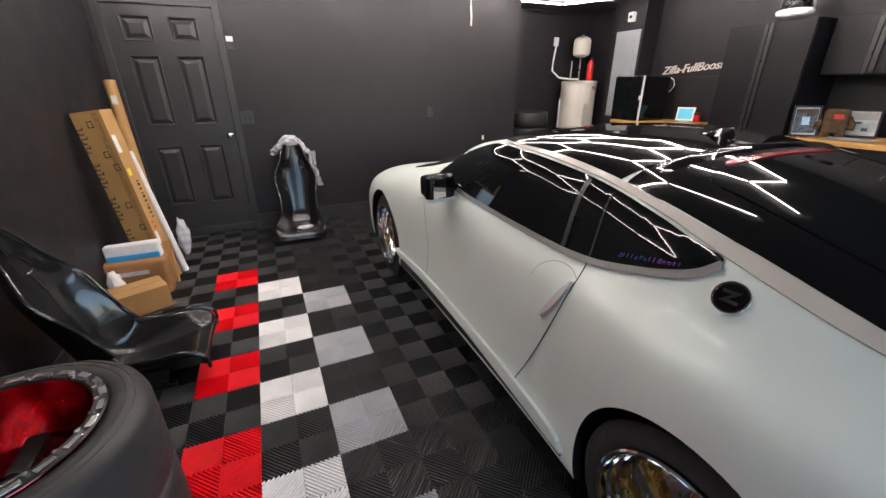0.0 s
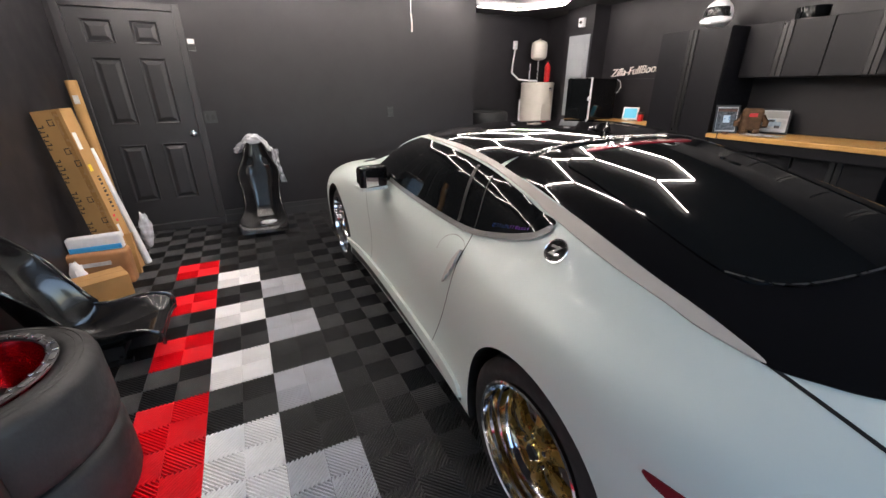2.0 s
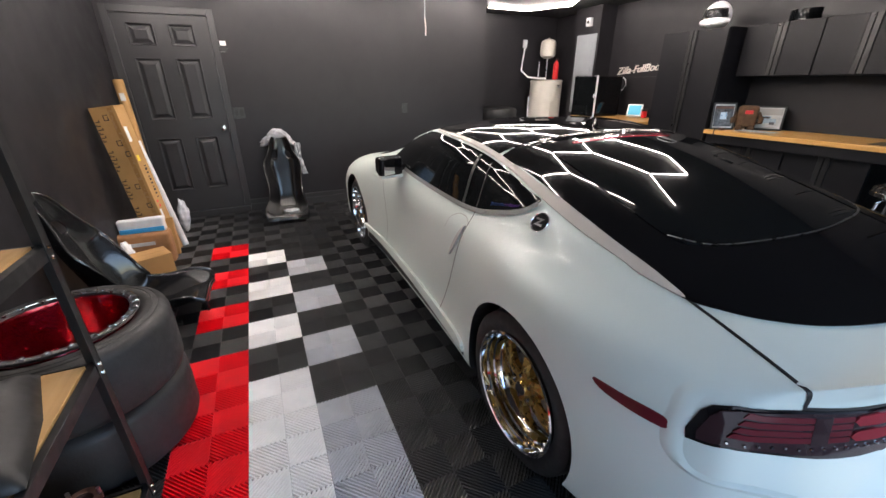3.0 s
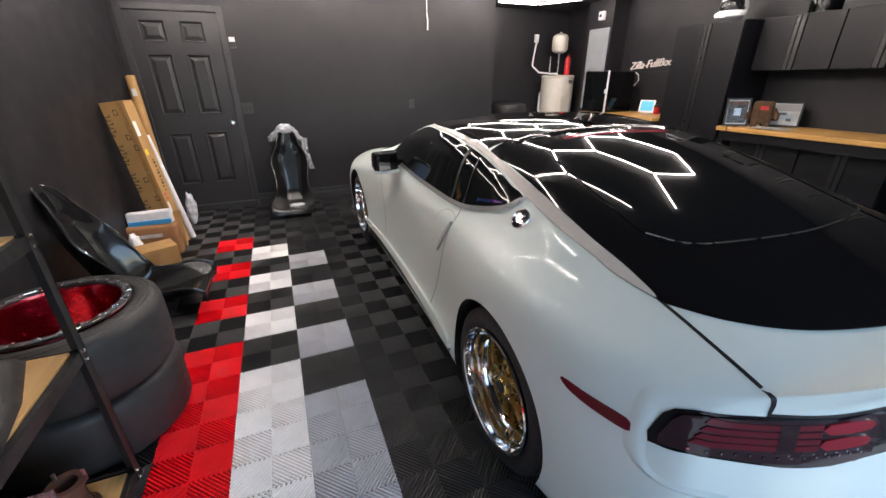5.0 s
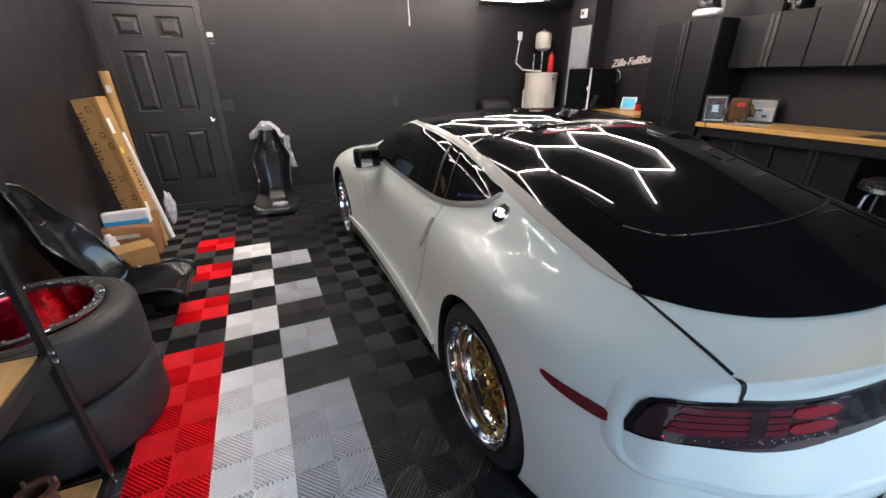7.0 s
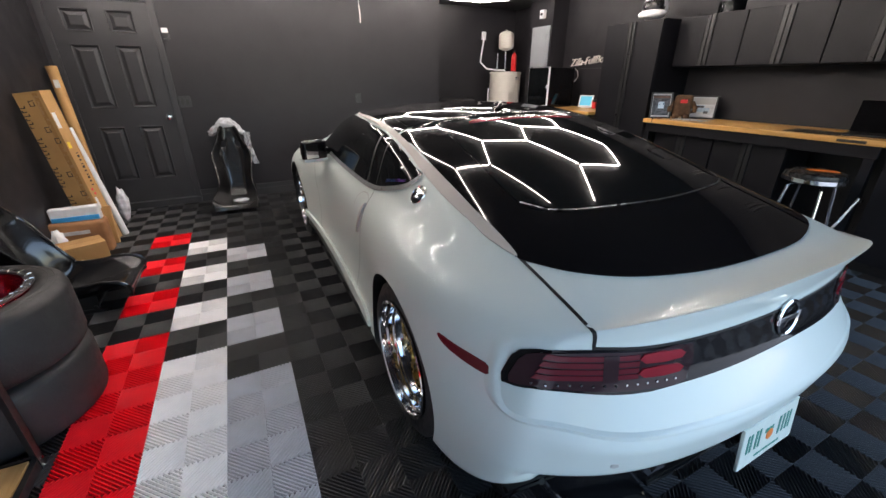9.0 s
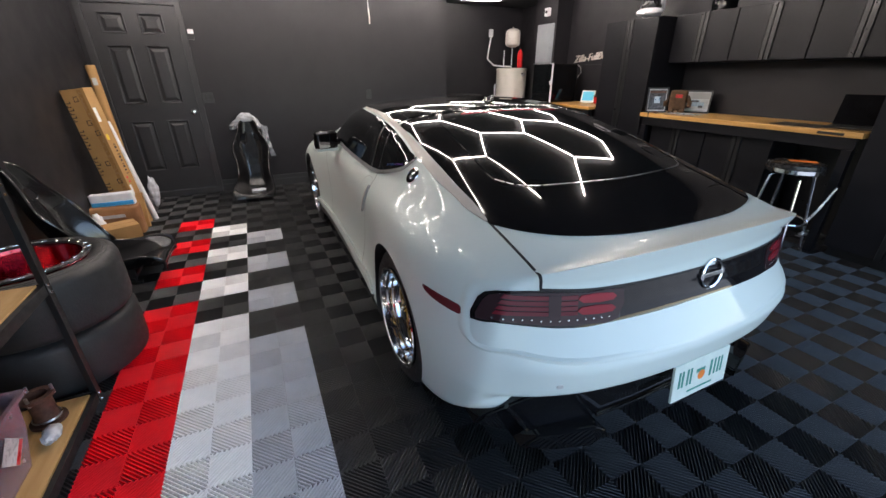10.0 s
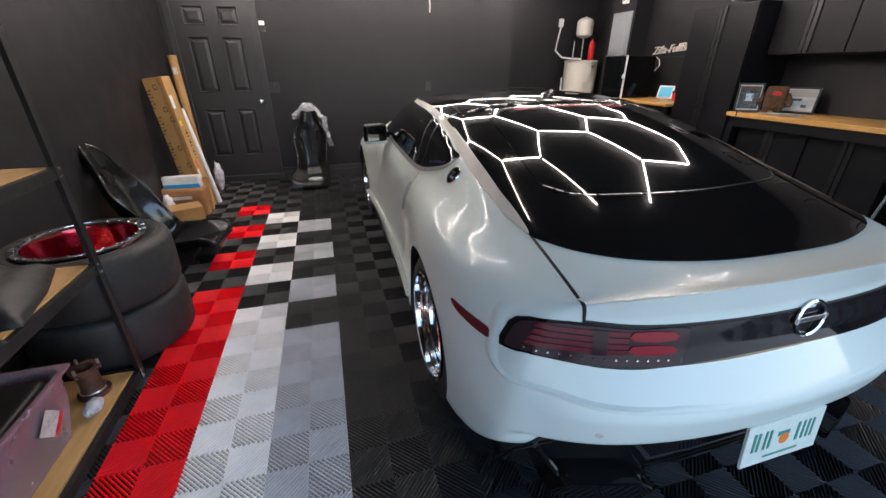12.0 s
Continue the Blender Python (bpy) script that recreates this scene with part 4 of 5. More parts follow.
ex = thing("fire_extinguisher", "red fire extinguisher standing on the heater", "extinguisher", pose(4.735, 5.06, 1.482))
part("cylinder", lathe([(0, 0), (.04, 0), (.045, .01), (.045, .22), (.03, .26), (.014, .27), (.012, .29), (0, .29)], 24), M["red"], ex, smooth=True)
part("valve", box(-.012, -.03, .29, .012, .03, .315, .004), M["black_plastic"], ex)
so = thing("alcove_socket", "white wall socket with a plugged conduit in the alcove", "wall plate", pose(4.39, YR, 2.03))
part("plate", box(-.038, -.03, -.06, .038, 0, .06, .006), M["white_plastic"], so)
pn = thing("breaker_panel", "grey steel breaker panel cover on the chase", "breaker panel", pose(4.75, 4.44, 1.55))
part("cover", box(-.012, -.205, -.55, 0, .195, .535, .004), M["grey_panel"], pn)
part("panel_door", box(-.020, -.15, -.42, -.0125, .14, .42, .003), M["grey_panel"], pn)
sn = thing("alarm_siren", "small white alarm sensor on the chase", "sensor", pose(4.75, 4.40, 2.24))
part("case", box(-.05, -.045, -.055, 0, .045, .055, .008), M["white_plastic"], sn)
part("lens", lathe([(0, .012), (.018, .01), (.022, 0)], 16), M["black_plastic"], sn, m=Matrix.Translation((-.05, 0, 0)) @ pose(0, 0, 0, 0, -90, 0))


def alcove_tyres():
    for k in range(5):
        ty = thing("stored_tire", "worn black tyre in a stack in the alcove", "tyre", pose(3.66, 5.12, 0.215 * k), "spare tyres")
        part("tread", lathe([(.19, .02), (.26, .0), (.31, .015), (.325, .05), (.325, .16), (.31, .195), (.26, .21), (.19, .19), (.17, .105)], 40, closed=True), M["old_rubber"], ty, smooth=True, angle=40)


alcove_tyres()

# ---- along the side wall ----


def channel_doors(name, x, y0, y1, z0, z1, depth, label, category, group=""):
    """A steel cabinet with two doors that meet at black pull channels; front at x."""
    c = thing(name, label, category, group=group)
    part("body", box(x + 0.022, y0, z0, x + depth, y1, z1, 0.004), M["cabinet"], c)
    m = (y0 + y1) / 2
    for a, b in ((y0 + 0.003, m - 0.042), (m + 0.042, y1 - 0.003)):
        part("door", box(x, a, z0 + 0.006, x + 0.02, b, z1 - 0.006, 0.003), M["cabinet"], c)
    for s in (-1, 1):
        d = part("pull_channel", box(x - 0.012, m + s * 0.021 - 0.018, z0 + 0.006, x + 0.018, m + s * 0.021 + 0.018, z1 - 0.006, 0.004), M["cab_dark"], c, "glossy black pull channel")
        part("channel_edge", box(x - 0.014, m + s * 0.0405 - 0.0012, z0 + 0.008, x + 0.012, m + s * 0.0405 + 0.0012, z1 - 0.008), M["black_plastic"], d)
    return c


channel_doors("tall_cabinet", 4.44, 2.16, 2.88, 0.09, 1.94, 0.585, "tall black steel garage cabinet with a helmet on top", "cabinet")
channel_doors("tall_cabinet", 4.42, -0.55, 0.17, 0.09, 1.94, 0.605, "tall black steel garage cabinet beside the bench", "cabinet")
for i in range(4):
    channel_doors("wall_cabinet", 4.68, 2.14 - 0.645 * (i + 1) + 0.004, 2.14 - 0.645 * i, 1.487, 1.95, 0.345, "black two-door steel wall cabinet above the bench", "cabinet", "wall cabinets")
for y0, y1 in ((2.16, 2.88), (-0.55, 0.17)):
    b = solid("plinth", box(4.50, y0 + 0.01, 0.0, 5.02, y1 - 0.01, 0.088, 0.004), M["cab_dark"], "black plinth under a tall cabinet", "plinth")

bench = thing("work_bench", "black steel bench with an oiled beech worktop", "workbench")
part("worktop", box(4.40, 0.19, 0.935, 5.02, 2.145, 0.977, 0.006), M["oak"], bench, "oiled beech butcher-block worktop")
part("apron", box(4.425, 0.22, 0.845, 4.445, 2.12, 0.934, 0.003), M["cabinet"], bench)
for y in (0.23, 2.07):
    part("leg", box(4.43, y, 0, 4.49, y + 0.06, 0.844, 0.004), M["cabinet"], bench)
    part("leg", box(4.94, y, 0, 5.00, y + 0.06, 0.934, 0.004), M["cabinet"], bench)
part("back_panel", box(4.985, 0.30, 0.10, 5.0, 2.06, 0.92), M["cab_dark"], bench)
for i, (a, b) in enumerate(((1.42, 2.05), (0.80, 1.41))):
    channel_doors("base_cabinet", 4.52, a, b, 0.10, 0.84, 0.42, "black steel base cabinet under the bench", "cabinet", "base cabinets")
    solid("plinth", box(4.56, a + 0.01, 0.0, 4.92, b - 0.01, 0.098, 0.003), M["cab_dark"], "black plinth under a base cabinet", "plinth")

desk = thing("side_bench", "short black bench with a beech top beside the tall cabinet", "workbench")
part("worktop", box(4.35, 2.90, 0.955, 5.02, 4.15, 0.99, 0.006), M["oak"], desk, "beech worktop")
for y in (2.93, 4.05):
    part("leg", box(4.38, y, 0, 4.44, y + 0.06, 0.954, 0.004), M["cabinet"], desk)
    part("leg", box(4.93, y, 0, 4.99, y + 0.06, 0.954, 0.004), M["cabinet"], desk)
part("front_panel", box(4.445, 3.0, 0.1, 4.465, 4.04, 0.95), M["cab_dark"], desk)

pc = thing("computer_case", "black glass-sided computer tower with a white corner post", "computer")
part("shell", box(4.40, 3.755, 0.992, 4.86, 4.20, 1.51, 0.006), M["gloss_black"], pc)
part("corner_post", box(4.385, 3.740, 0.992, 4.402, 3.758, 1.522, 0.003), M["white_plastic"], pc, "white corner post")
part("top_rail", box(4.385, 3.758, 1.511, 4.40, 4.20, 1.522, 0.002), M["steel"], pc)
part("glass_panel", box(4.393, 3.77, 1.0, 4.3985, 4.19, 1.505), M["glass"], pc)
part("latch", box(4.378, 3.765, 1.24, 4.392, 3.78, 1.29, 0.003), M["white_plastic"], pc)
part("cable", tube([(4.86, 3.76, 1.50), (4.90, 3.74, 1.47), (4.90, 3.72, 1.40), (4.86, 3.74, 1.33)], 0.006, 8), M["white_plastic"], pc, "white looped cable", True)

tb = thing("tablet", "white framed tablet on a stand showing a blue picture", "tablet", pose(4.80, 3.42, 0.992, 0, 0, -62))
part("frame", box(-.095, -.006, 0, .095, .006, .165, .004), M["white_plastic"], tb, m=pose(0, 0, 0.012, -22, 0, 0))
part("screen", box(-.078, -.008, .02, .078, -.0062, .148), M["screen"], tb, "blue lit screen", m=pose(0, 0, 0.012, -22, 0, 0))
part("stand", box(-.05, 0.0, 0, .05, .09, .012, .003), M["white_plastic"], tb)
rb = thing("red_cup", "small red cup with a black lid on the bench", "cup", pose(4.86, 3.30, 0.992))
part("cup", lathe([(0, 0), (.032, 0), (.037, .085), (0, .085)], 24), M["red"], rb, smooth=True, angle=40)
part("lid", lathe([(0, .084), (.039, .084), (.039, .11), (0, .112)], 24), M["black_plastic"], rb, smooth=True, angle=40)

# sign made of tube script
sign = thing("wall_sign", "unlit white script sign on the charcoal wall", "sign", Matrix.Translation((XR - 0.012, 4.02, 1.535)) @ pose(0, 0, 0, 90, 0, -90))
text_mesh("lettering", "Zilla-FullBoost", 0.135, M["neon"], pose(0, 0, 0, 0, 0, 4), sign, "white script letters", 0.008, 0.35)
part("backing_rail", box(.02, -.035, -.004, .95, -.028, .004), M["trim"], sign)


def helmet(m):
    h = thing("racing_helmet", "white full-face racing helmet with a dark visor opening", "helmet", m)
    b = bmesh.new()
    bmesh.ops.create_uvsphere(b, u_segments=40, v_segments=28, radius=1)
    for v in b.verts:
        x, y, z = v.co
        v.co = Vector((x * .125, y * .155 - (.03 * max(0, -z) if y < 0 else 0), z * .135 + .13))
        if v.co.z < .012:
            v.co.z = .012
    cut = [f for f in b.faces if f.calc_center_median().y < -.06 and .105 < f.calc_center_median().z < .195]
    bmesh.ops.delete(b, geom=cut, context='FACES')
    part("shell", b, M["white_plastic"], h, smooth=True)
    b = bmesh.new()
    bmesh.ops.create_uvsphere(b, u_segments=32, v_segments=20, radius=1)
    for v in b.verts:
        v.co = Vector((v.co.x * .115, v.co.y * .143, v.co.z * .12 + .135))
    part("lining", b, M["seat_black"], h, "black lining behind the opening", smooth=True)
    part("chin_bar", tube([(-.115, -.05, .075), (-.09, -.13, .06), (0, -.175, .055), (.09, -.13, .06), (.115, -.05, .075)], .028, 12), M["white_plastic"], h, smooth=True)


helmet(pose(4.66, 2.46, 1.942, 0, 0, -72))
vs = thing("spare_visor", "dark curved spare visor lying on the wall cabinets", "visor", pose(4.80, 1.72, 1.952))
vb = bmesh.new()
rows = [[vb.verts.new((.11 * math.cos(radians(a)), .13 * math.sin(radians(a)), z)) for a in range(-90, 91, 15)] for z in (0, .05, .09)]
for r0, r1 in zip(rows, rows[1:]):
    for i in range(len(r0) - 1):
        vb.faces.new((r0[i], r0[i + 1], r1[i + 1], r1[i]))
bmesh.ops.solidify(vb, geom=list(vb.faces), thickness=0.003)
part("shield", vb, M["glass"], vs, smooth=True, m=pose(0, 0, 0, 0, 0, 170))


def picture_frame(name, label, m, w, h, lean, art):
    f = thing(name, label, "picture frame", m)
    tilt = pose(0, 0, 0.002, -lean, 0, 0)
    b = 0.016
    for x0, z0, x1, z1 in ((-w / 2, 0, -w / 2 + b, h), (w / 2 - b, 0, w / 2, h), (-w / 2 + b, 0, w / 2 - b, b), (-w / 2 + b, h - b, w / 2 - b, h)):
        part("frame_bar", box(x0, -.008, z0, x1, .010, z1, .002), M["black_plastic"], f, m=tilt)
    part("mount", box(-w / 2 + b, 0, b, w / 2 - b, .008, h - b), M["paper"], f, "printed photograph", m=tilt)
    for k, (x0, z0, x1, z1, mat) in enumerate(art):
        part("print_area", box(x0, -.0012 - .0004 * k, z0, x1, -.0004 * k, z1), M[mat], f, m=tilt)
    part("easel_leg", box(-.02, .008, .01, .02, .07, .016), M["black_plastic"], f)
    return f


picture_frame("picture_frame", "black framed dark photograph standing on the bench", pose(4.50, 2.03, 0.978, 0, 0, -38), 0.215, 0.265, 10,
              [(-.085, .03, .085, .235, "photo_dark"), (-.085, .205, .085, .228, "rust"), (-.06, .05, .05, .12, "photo_dark"), (-.03, .10, .03, .17, "steel")])
picture_frame("picture_frame", "black framed photograph of a pale car on the bench", pose(4.80, 1.80, 0.978, 0, 0, -60), 0.30, 0.24, 18,
              [(-.13, .025, .13, .215, "paper"), (-.13, .15, .13, .215, "concrete"), (-.10, .07, .09, .115, "photo_blue"), (-.05, .113, .045, .14, "photo_blue"), (-.035, .115, .035, .135, "photo_dark"), (-.085, .055, -.045, .08, "photo_dark"), (.04, .055, .08, .08, "photo_dark"), (-.13, .03, .13, .045, "tile_grey")])

pl = thing("plush_toy", "brown blocky plush toy sitting on the bench", "plush toy", pose(4.66, 1.90, 0.978, 0, 0, -55))
part("torso", box(-.085, -.055, .03, .085, .055, .24, .052, 5), M["fur"], pl, smooth=True, angle=60)
for s in (-1, 1):
    part("leg", box(s * .05 - .028, -.075, .0, s * .05 + .028, .02, .05, .018, 3), M["fur"], pl, smooth=True, angle=60)
    part("arm", tube([(s * .08, 0, .17), (s * .115, -.02, .11), (s * .11, -.03, .07)], .025, 10), M["fur"], pl, smooth=True, angle=60)
part("patch", box(-.03, -.060, .16, .035, -.052, .195, .002), M["red"], pl, "red felt patch")
sh = thing("paper_sheet", "crumpled papers and wrapper on the bench", "paper", pose(4.55, 1.72, 0.9785))
pb = bmesh.new()
bmesh.ops.create_grid(pb, x_segments=12, y_segments=16, size=1)
for v in pb.verts:
    v.co = Vector((v.co.x * .085, v.co.y * .16, .006 + .010 * abs(noise.noise(v.co * 2.1))))
bmesh.ops.solidify(pb, geom=list(pb.faces), thickness=-0.001)
part("sheet", pb, M["paper"], sh, smooth=True)
kn = thing("key_bunch", "dark strap and keys hanging over the bench edge", "keys", pose(4.42, 2.02, 0.9785))
part("strap", tube([(.05, .05, .012), (.0, .03, .014), (-.022, .015, .004), (-.032, .01, -.05)], .006, 8), M["black_plastic"], kn, smooth=True)
part("fob", box(.02, -.04, 0, .07, .0, .016, .004), M["rust"], kn)

lp = thing("laptop", "open black laptop standing on the worktop", "laptop", pose(4.74, 0.36, 0.9785, 0, 0, -80))
part("base", box(-.17, -.20, 0, .17, .04, .016, .004), M["black_plastic"], lp)
part("lid", box(-.17, 0, 0, .17, .008, .24, .003), M["gloss_black"], lp, "dark glossy screen", m=pose(0, .04, .016, -18, 0, 0))
part("keyboard", box(-.15, -.13, .0162, .15, .0, .0175), M["cab_dark"], lp)
mt = solid("work_mat", box(4.47, 0.5, 0.9785, 4.72, 0.86, 0.982, 0.001), M["satin_black"], "thin black mat on the worktop", "mat")
part("maker_mark", box(4.3985, 0.30, 0.945, 4.3995, 0.47, 0.965), M["ink"], bench, "dark printed mark")


def stool():
    s = thing("bar_stool", "chrome stool with a round black vinyl seat", "stool", pose(4.22, 0.45, 0))
    part("seat", lathe([(0, .66), (.17, .66), (.185, .675), (.19, .70), (.185, .73), (.15, .745), (0, .748)], 40), M["seat_black"], s, "round black vinyl seat", True, 50)
    part("seat_band", lathe([(.187, .668), (.196, .672), (.196, .70), (.187, .704)], 40, closed=True), M["chrome"], s, "chrome band", True)
    part("print", box(-.06, -.12, .7485, .03, .06, .7495), M["orange"], s, "orange print on the seat", m=pose(0, 0, 0, 0, 0, 35))
    for k in range(4):
        a = radians(45 + 90 * k)
        c, d = math.cos(a), math.sin(a)
        part("leg", tube([(.05 * c, .05 * d, .645), (.12 * c, .12 * d, .648), (.15 * c, .15 * d, .62), (.165 * c, .165 * d, .50), (.23 * c, .23 * d, .012)], .012, 10), M["chrome"], s, smooth=True)
        part("foot", lathe([(0, 0), (.016, 0), (.016, .02), (0, .02)], 12), M["rubber"], s, m=Matrix.Translation((.231 * c, .231 * d, 0)))
    for r, z in ((.195, .27),):
        pts = [(r * math.cos(radians(a)), r * math.sin(radians(a)), z) for a in range(0, 361, 15)]
        part("foot_ring", tube(pts, .010, 8), M["chrome"], s, smooth=True)


stool()
jk = thing("floor_jack_handle", "slim chrome and dark lever leaning by the bench", "lever", pose(4.36, 0.30, 0))
part("shaft", tube([(0.04, 0, 0.0), (0.03, -.0, .12), (-.02, .0, .26), (.02, -.03, .36), (.06, -.08, .56)], .010, 8), M["steel"], jk, smooth=True)
part("pedal", box(-.09, -.03, .15, .02, .01, .165, .003), M["steel"], jk)

# ---- beside the left wall ----


def bucket_seat(name, label, m, wrapped):
    """A gloss carbon racing shell: spine line swept with a curled-up rim."""
    s = thing(name, label, "racing seat", m)
    # spine: forward (-y), height, half-width, side wing depth
    spine = [(-.485, .125, .215, .02), (-.47, .165, .225, .05), (-.41, .160, .222, .085), (-.31, .125, .212, .11), (-.19, .095, .20, .14), (-.09, .085, .195, .17), (-.01, .11, .188, .19), (.04, .18, .182, .19),
             (.075, .28, .178, .17), (.11, .38, .186, .15), (.145, .48, .205, .125), (.172, .555, .205, .10), (.197, .63, .172, .085), (.22, .70, .136, .075), (.238, .775, .112, .06), (.252, .845, .085, .035), (.258, .88, .045, .01)]
    n = 13
    b = bmesh.new()
    rows = []
    for i, (y, z, w, d) in enumerate(spine):
        a, c = spine[max(i - 1, 0)], spine[min(i + 1, len(spine) - 1)]
        t = Vector((0, c[0] - a[0], c[1] - a[1])).normalized()
        nrm = Vector((0, -t.z, t.y))
        row = []
        for k in range(n):
            q = -1 + 2 * k / (n - 1)
            e = abs(q)
            up = d * max(0, (e - .45) / .55) ** 1.7
            x = w * (q if e < .8 else math.copysign(.8 + (e - .8) * .9, q))
            row.append(b.verts.new(Vector((x, y, z)) + nrm * up))
        rows.append(row)
    for r0, r1 in zip(rows, rows[1:]):
        for k in range(n - 1):
            b.faces.new((r0[k], r0[k + 1], r1[k + 1], r1[k]))
    # two harness openings through the headrest
    for f in [f for f in b.faces if .60 < f.calc_center_median().z < .68 and .045 < abs(f.calc_center_median().x) < .105]:
        b.faces.remove(f)
    bmesh.ops.recalc_face_normals(b, faces=b.faces)
    shell = part("shell", b, M["carbon"], s, "gloss black carbon shell", True, 180)
    sol = shell.modifiers.new("thick", 'SOLIDIFY')
    sol.thickness, sol.offset = .012, 0
    sub = shell.modifiers.new("smooth", 'SUBSURF')
    sub.levels = sub.render_levels = 2
    me = shell.data
    # rolled edge down both sides and round the nose and crown
    idx = [r * n for r in range(len(spine))]
    left = [me.vertices[i].co for i in idx]
    right = [me.vertices[i + n - 1].co for i in idx]
    crown = [me.vertices[(len(spine) - 1) * n + k].co for k in range(n)]
    nose = [me.vertices[k].co for k in range(n)]
    loop = list(left) + list(crown)[1:-1] + list(reversed(right)) + list(reversed(nose))[1:]
    fine = []
    for i in range(len(loop) - 1):
        p = [loop[max(i - 1, 0)], loop[i], loop[i + 1], loop[min(i + 2, len(loop) - 1)]]
        for q in range(4):
            t = q / 4
            fine.append(0.5 * ((2 * p[1]) + (p[2] - p[0]) * t + (2 * p[0] - 5 * p[1] + 4 * p[2] - p[3]) * t * t + (3 * p[1] - p[0] - 3 * p[2] + p[3]) * t ** 3))
    part("rolled_edge", tube(fine + [loop[-1]], .009, 8), M["carbon"], s, smooth=True)
    # mounting rails under the pan
    for sx in (() if wrapped else (-1, 1)):
        part("bracket", box(sx * .155 - .004, -.30, .03, sx * .155 + .004, -.02, .13, .002), M["satin_black"], s)
        part("rail", box(sx * .155 - .015, -.33, .024, sx * .155 + .015, .02, .05, .003), M["satin_black"], s)
        part("bolt", lathe([(0, .006), (.008, .006), (.009, 0)], 10), M["chrome"], s, m=Matrix.Translation((sx * .162, -.20, .09)) @ pose(0, 0, 0, 0, 90 * sx, 0))
    if not wrapped:
        part("cross_bar", tube([(-.17, -.28, .06), (.17, -.28, .06)], .012, 8), M["satin_black"], s)
    if wrapped:
        w = bmesh.new()
        bmesh.ops.create_icosphere(w, subdivisions=5, radius=1)
        for v in w.verts:
            k = 1 + .30 * noise.noise(v.co * 2.3) + .22 * noise.noise(v.co * 5.1) + .10 * noise.noise(v.co * 11)
            side = max(0, abs(v.co.x) - .30)
            v.co = Vector((v.co.x * (.19 if v.co.x < 0 else .15) * k, v.co.y * .05 * k + .272, v.co.z * .05 * k + .895 - .20 * side))
        part("wrap", w, M["film"], s, "crumpled clear plastic wrap on the headrest", True, 180)
        w = bmesh.new()
        bmesh.ops.create_grid(w, x_segments=10, y_segments=18, size=1)
        for v in w.verts:
            v.co = Vector((.195 + .03 * v.co.x + .05 * max(0, -v.co.y) + .02 * noise.noise(v.co * 3), .14 + .05 * noise.noise(v.co * 4 + Vector((5, 0, 0))), .62 + .19 * v.co.y))
        bmesh.ops.solidify(w, geom=list(w.faces), thickness=0.002)
        part("wrap_tail", w, M["film"], s, "loose clear film down the side", True, 180)
        w = bmesh.new()
        bmesh.ops.create_icosphere(w, subdivisions=4, radius=1)
        for v in w.verts:
            k = 1 + .45 * noise.noise(v.co * 2.0) + .25 * noise.noise(v.co * 5.5)
            v.co = Vector((v.co.x * .075 * k + .03, v.co.y * .04 * k - .27, max(v.co.z, -.4) * .014 * k + .142))
        part("film_scrap", w, M["film"], s, "scrap of clear film on the pan", True, 180)
    return s


bucket_seat("racing_bucket", "gloss carbon bucket seat shell with plastic wrap, against the wall", pose(0.275, 4.34, -0.015, 7, 0, -5), True)
bucket_seat("racing_bucket", "bare gloss carbon bucket seat shell beside the tyres", pose(-0.915, 2.22, -0.02, 2, 0, 90) @ Matrix.Diagonal((1.1, 1, 1.02, 1)), False)


def slick(m, name, label, rim):
    t = thing(name, label, "tyre", m, "stacked drag tyres")
    part("carcass", lathe([(.235, .15), (.245, .05), (.285, .0), (.338, .001), (.358, .012), (.3645, .034), (.366, .155), (.3645, .262), (.356, .290), (.330, .307), (.29, .312), (.268, .305), (.245, .285)], 96, closed=True), M["old_rubber"], t, "scuffed smooth rubber", True, 50)
    for r, z in ((.306, .309), (.326, .3075)):
        part("sidewall_ring", lathe([(r, z - .003), (r + .002, z + .0025), (r + .006, z - .003)], 64, closed=True), M["rubber"], t, smooth=True)
    up = -.012
    RIM = Matrix.Translation((0, 0, up)) @ Matrix.Diagonal((1.16, 1.16, 1, 1))
    if rim:
        part("rim_barrel", lathe([(.222, .315), (.218, .325), (.208, .322), (.203, .30), (.198, .20), (.17, .12), (.10, .11), (0, .11)], 56, caps=False), M["candy"], t, "candy red dished wheel centre", True, 35, RIM)
        part("bead_ring", lathe([(.203, .322), (.226, .322), (.230, .328), (.226, .334), (.203, .334), (.199, .328)], 64, closed=True), M["satin_black"], t, "black bead-lock ring", True, 35, RIM)
        for k in range(24):
            a = radians(15 * k)
            part("bead_slot", box(-.019, -.0085, 0, .019, .0085, .005, .003), M["chrome"], t, "polished machined slot", m=RIM @ Matrix.Translation((.2205 * math.cos(a), .2205 * math.sin(a), .333)) @ pose(0, 0, 0, 0, 0, 15 * k + 90))
            a = radians(15 * k + 7.5)
            part("bead_bolt", lathe([(0, .007), (.006, .007), (.007, 0)], 6), M["chrome"], t, m=RIM @ Matrix.Translation((.208 * math.cos(a), .208 * math.sin(a), .333)))
        for k in range(5):
            part("spoke", box(.04, -.025, .11, .19, .025, .14, .01), M["satin_black"], t, m=RIM @ pose(0, 0, 0, 0, 0, 72 * k))
        part("hub", lathe([(0, .16), (.03, .16), (.05, .14), (.055, .11)], 24), M["chrome"], t, smooth=True, m=RIM)
    return t


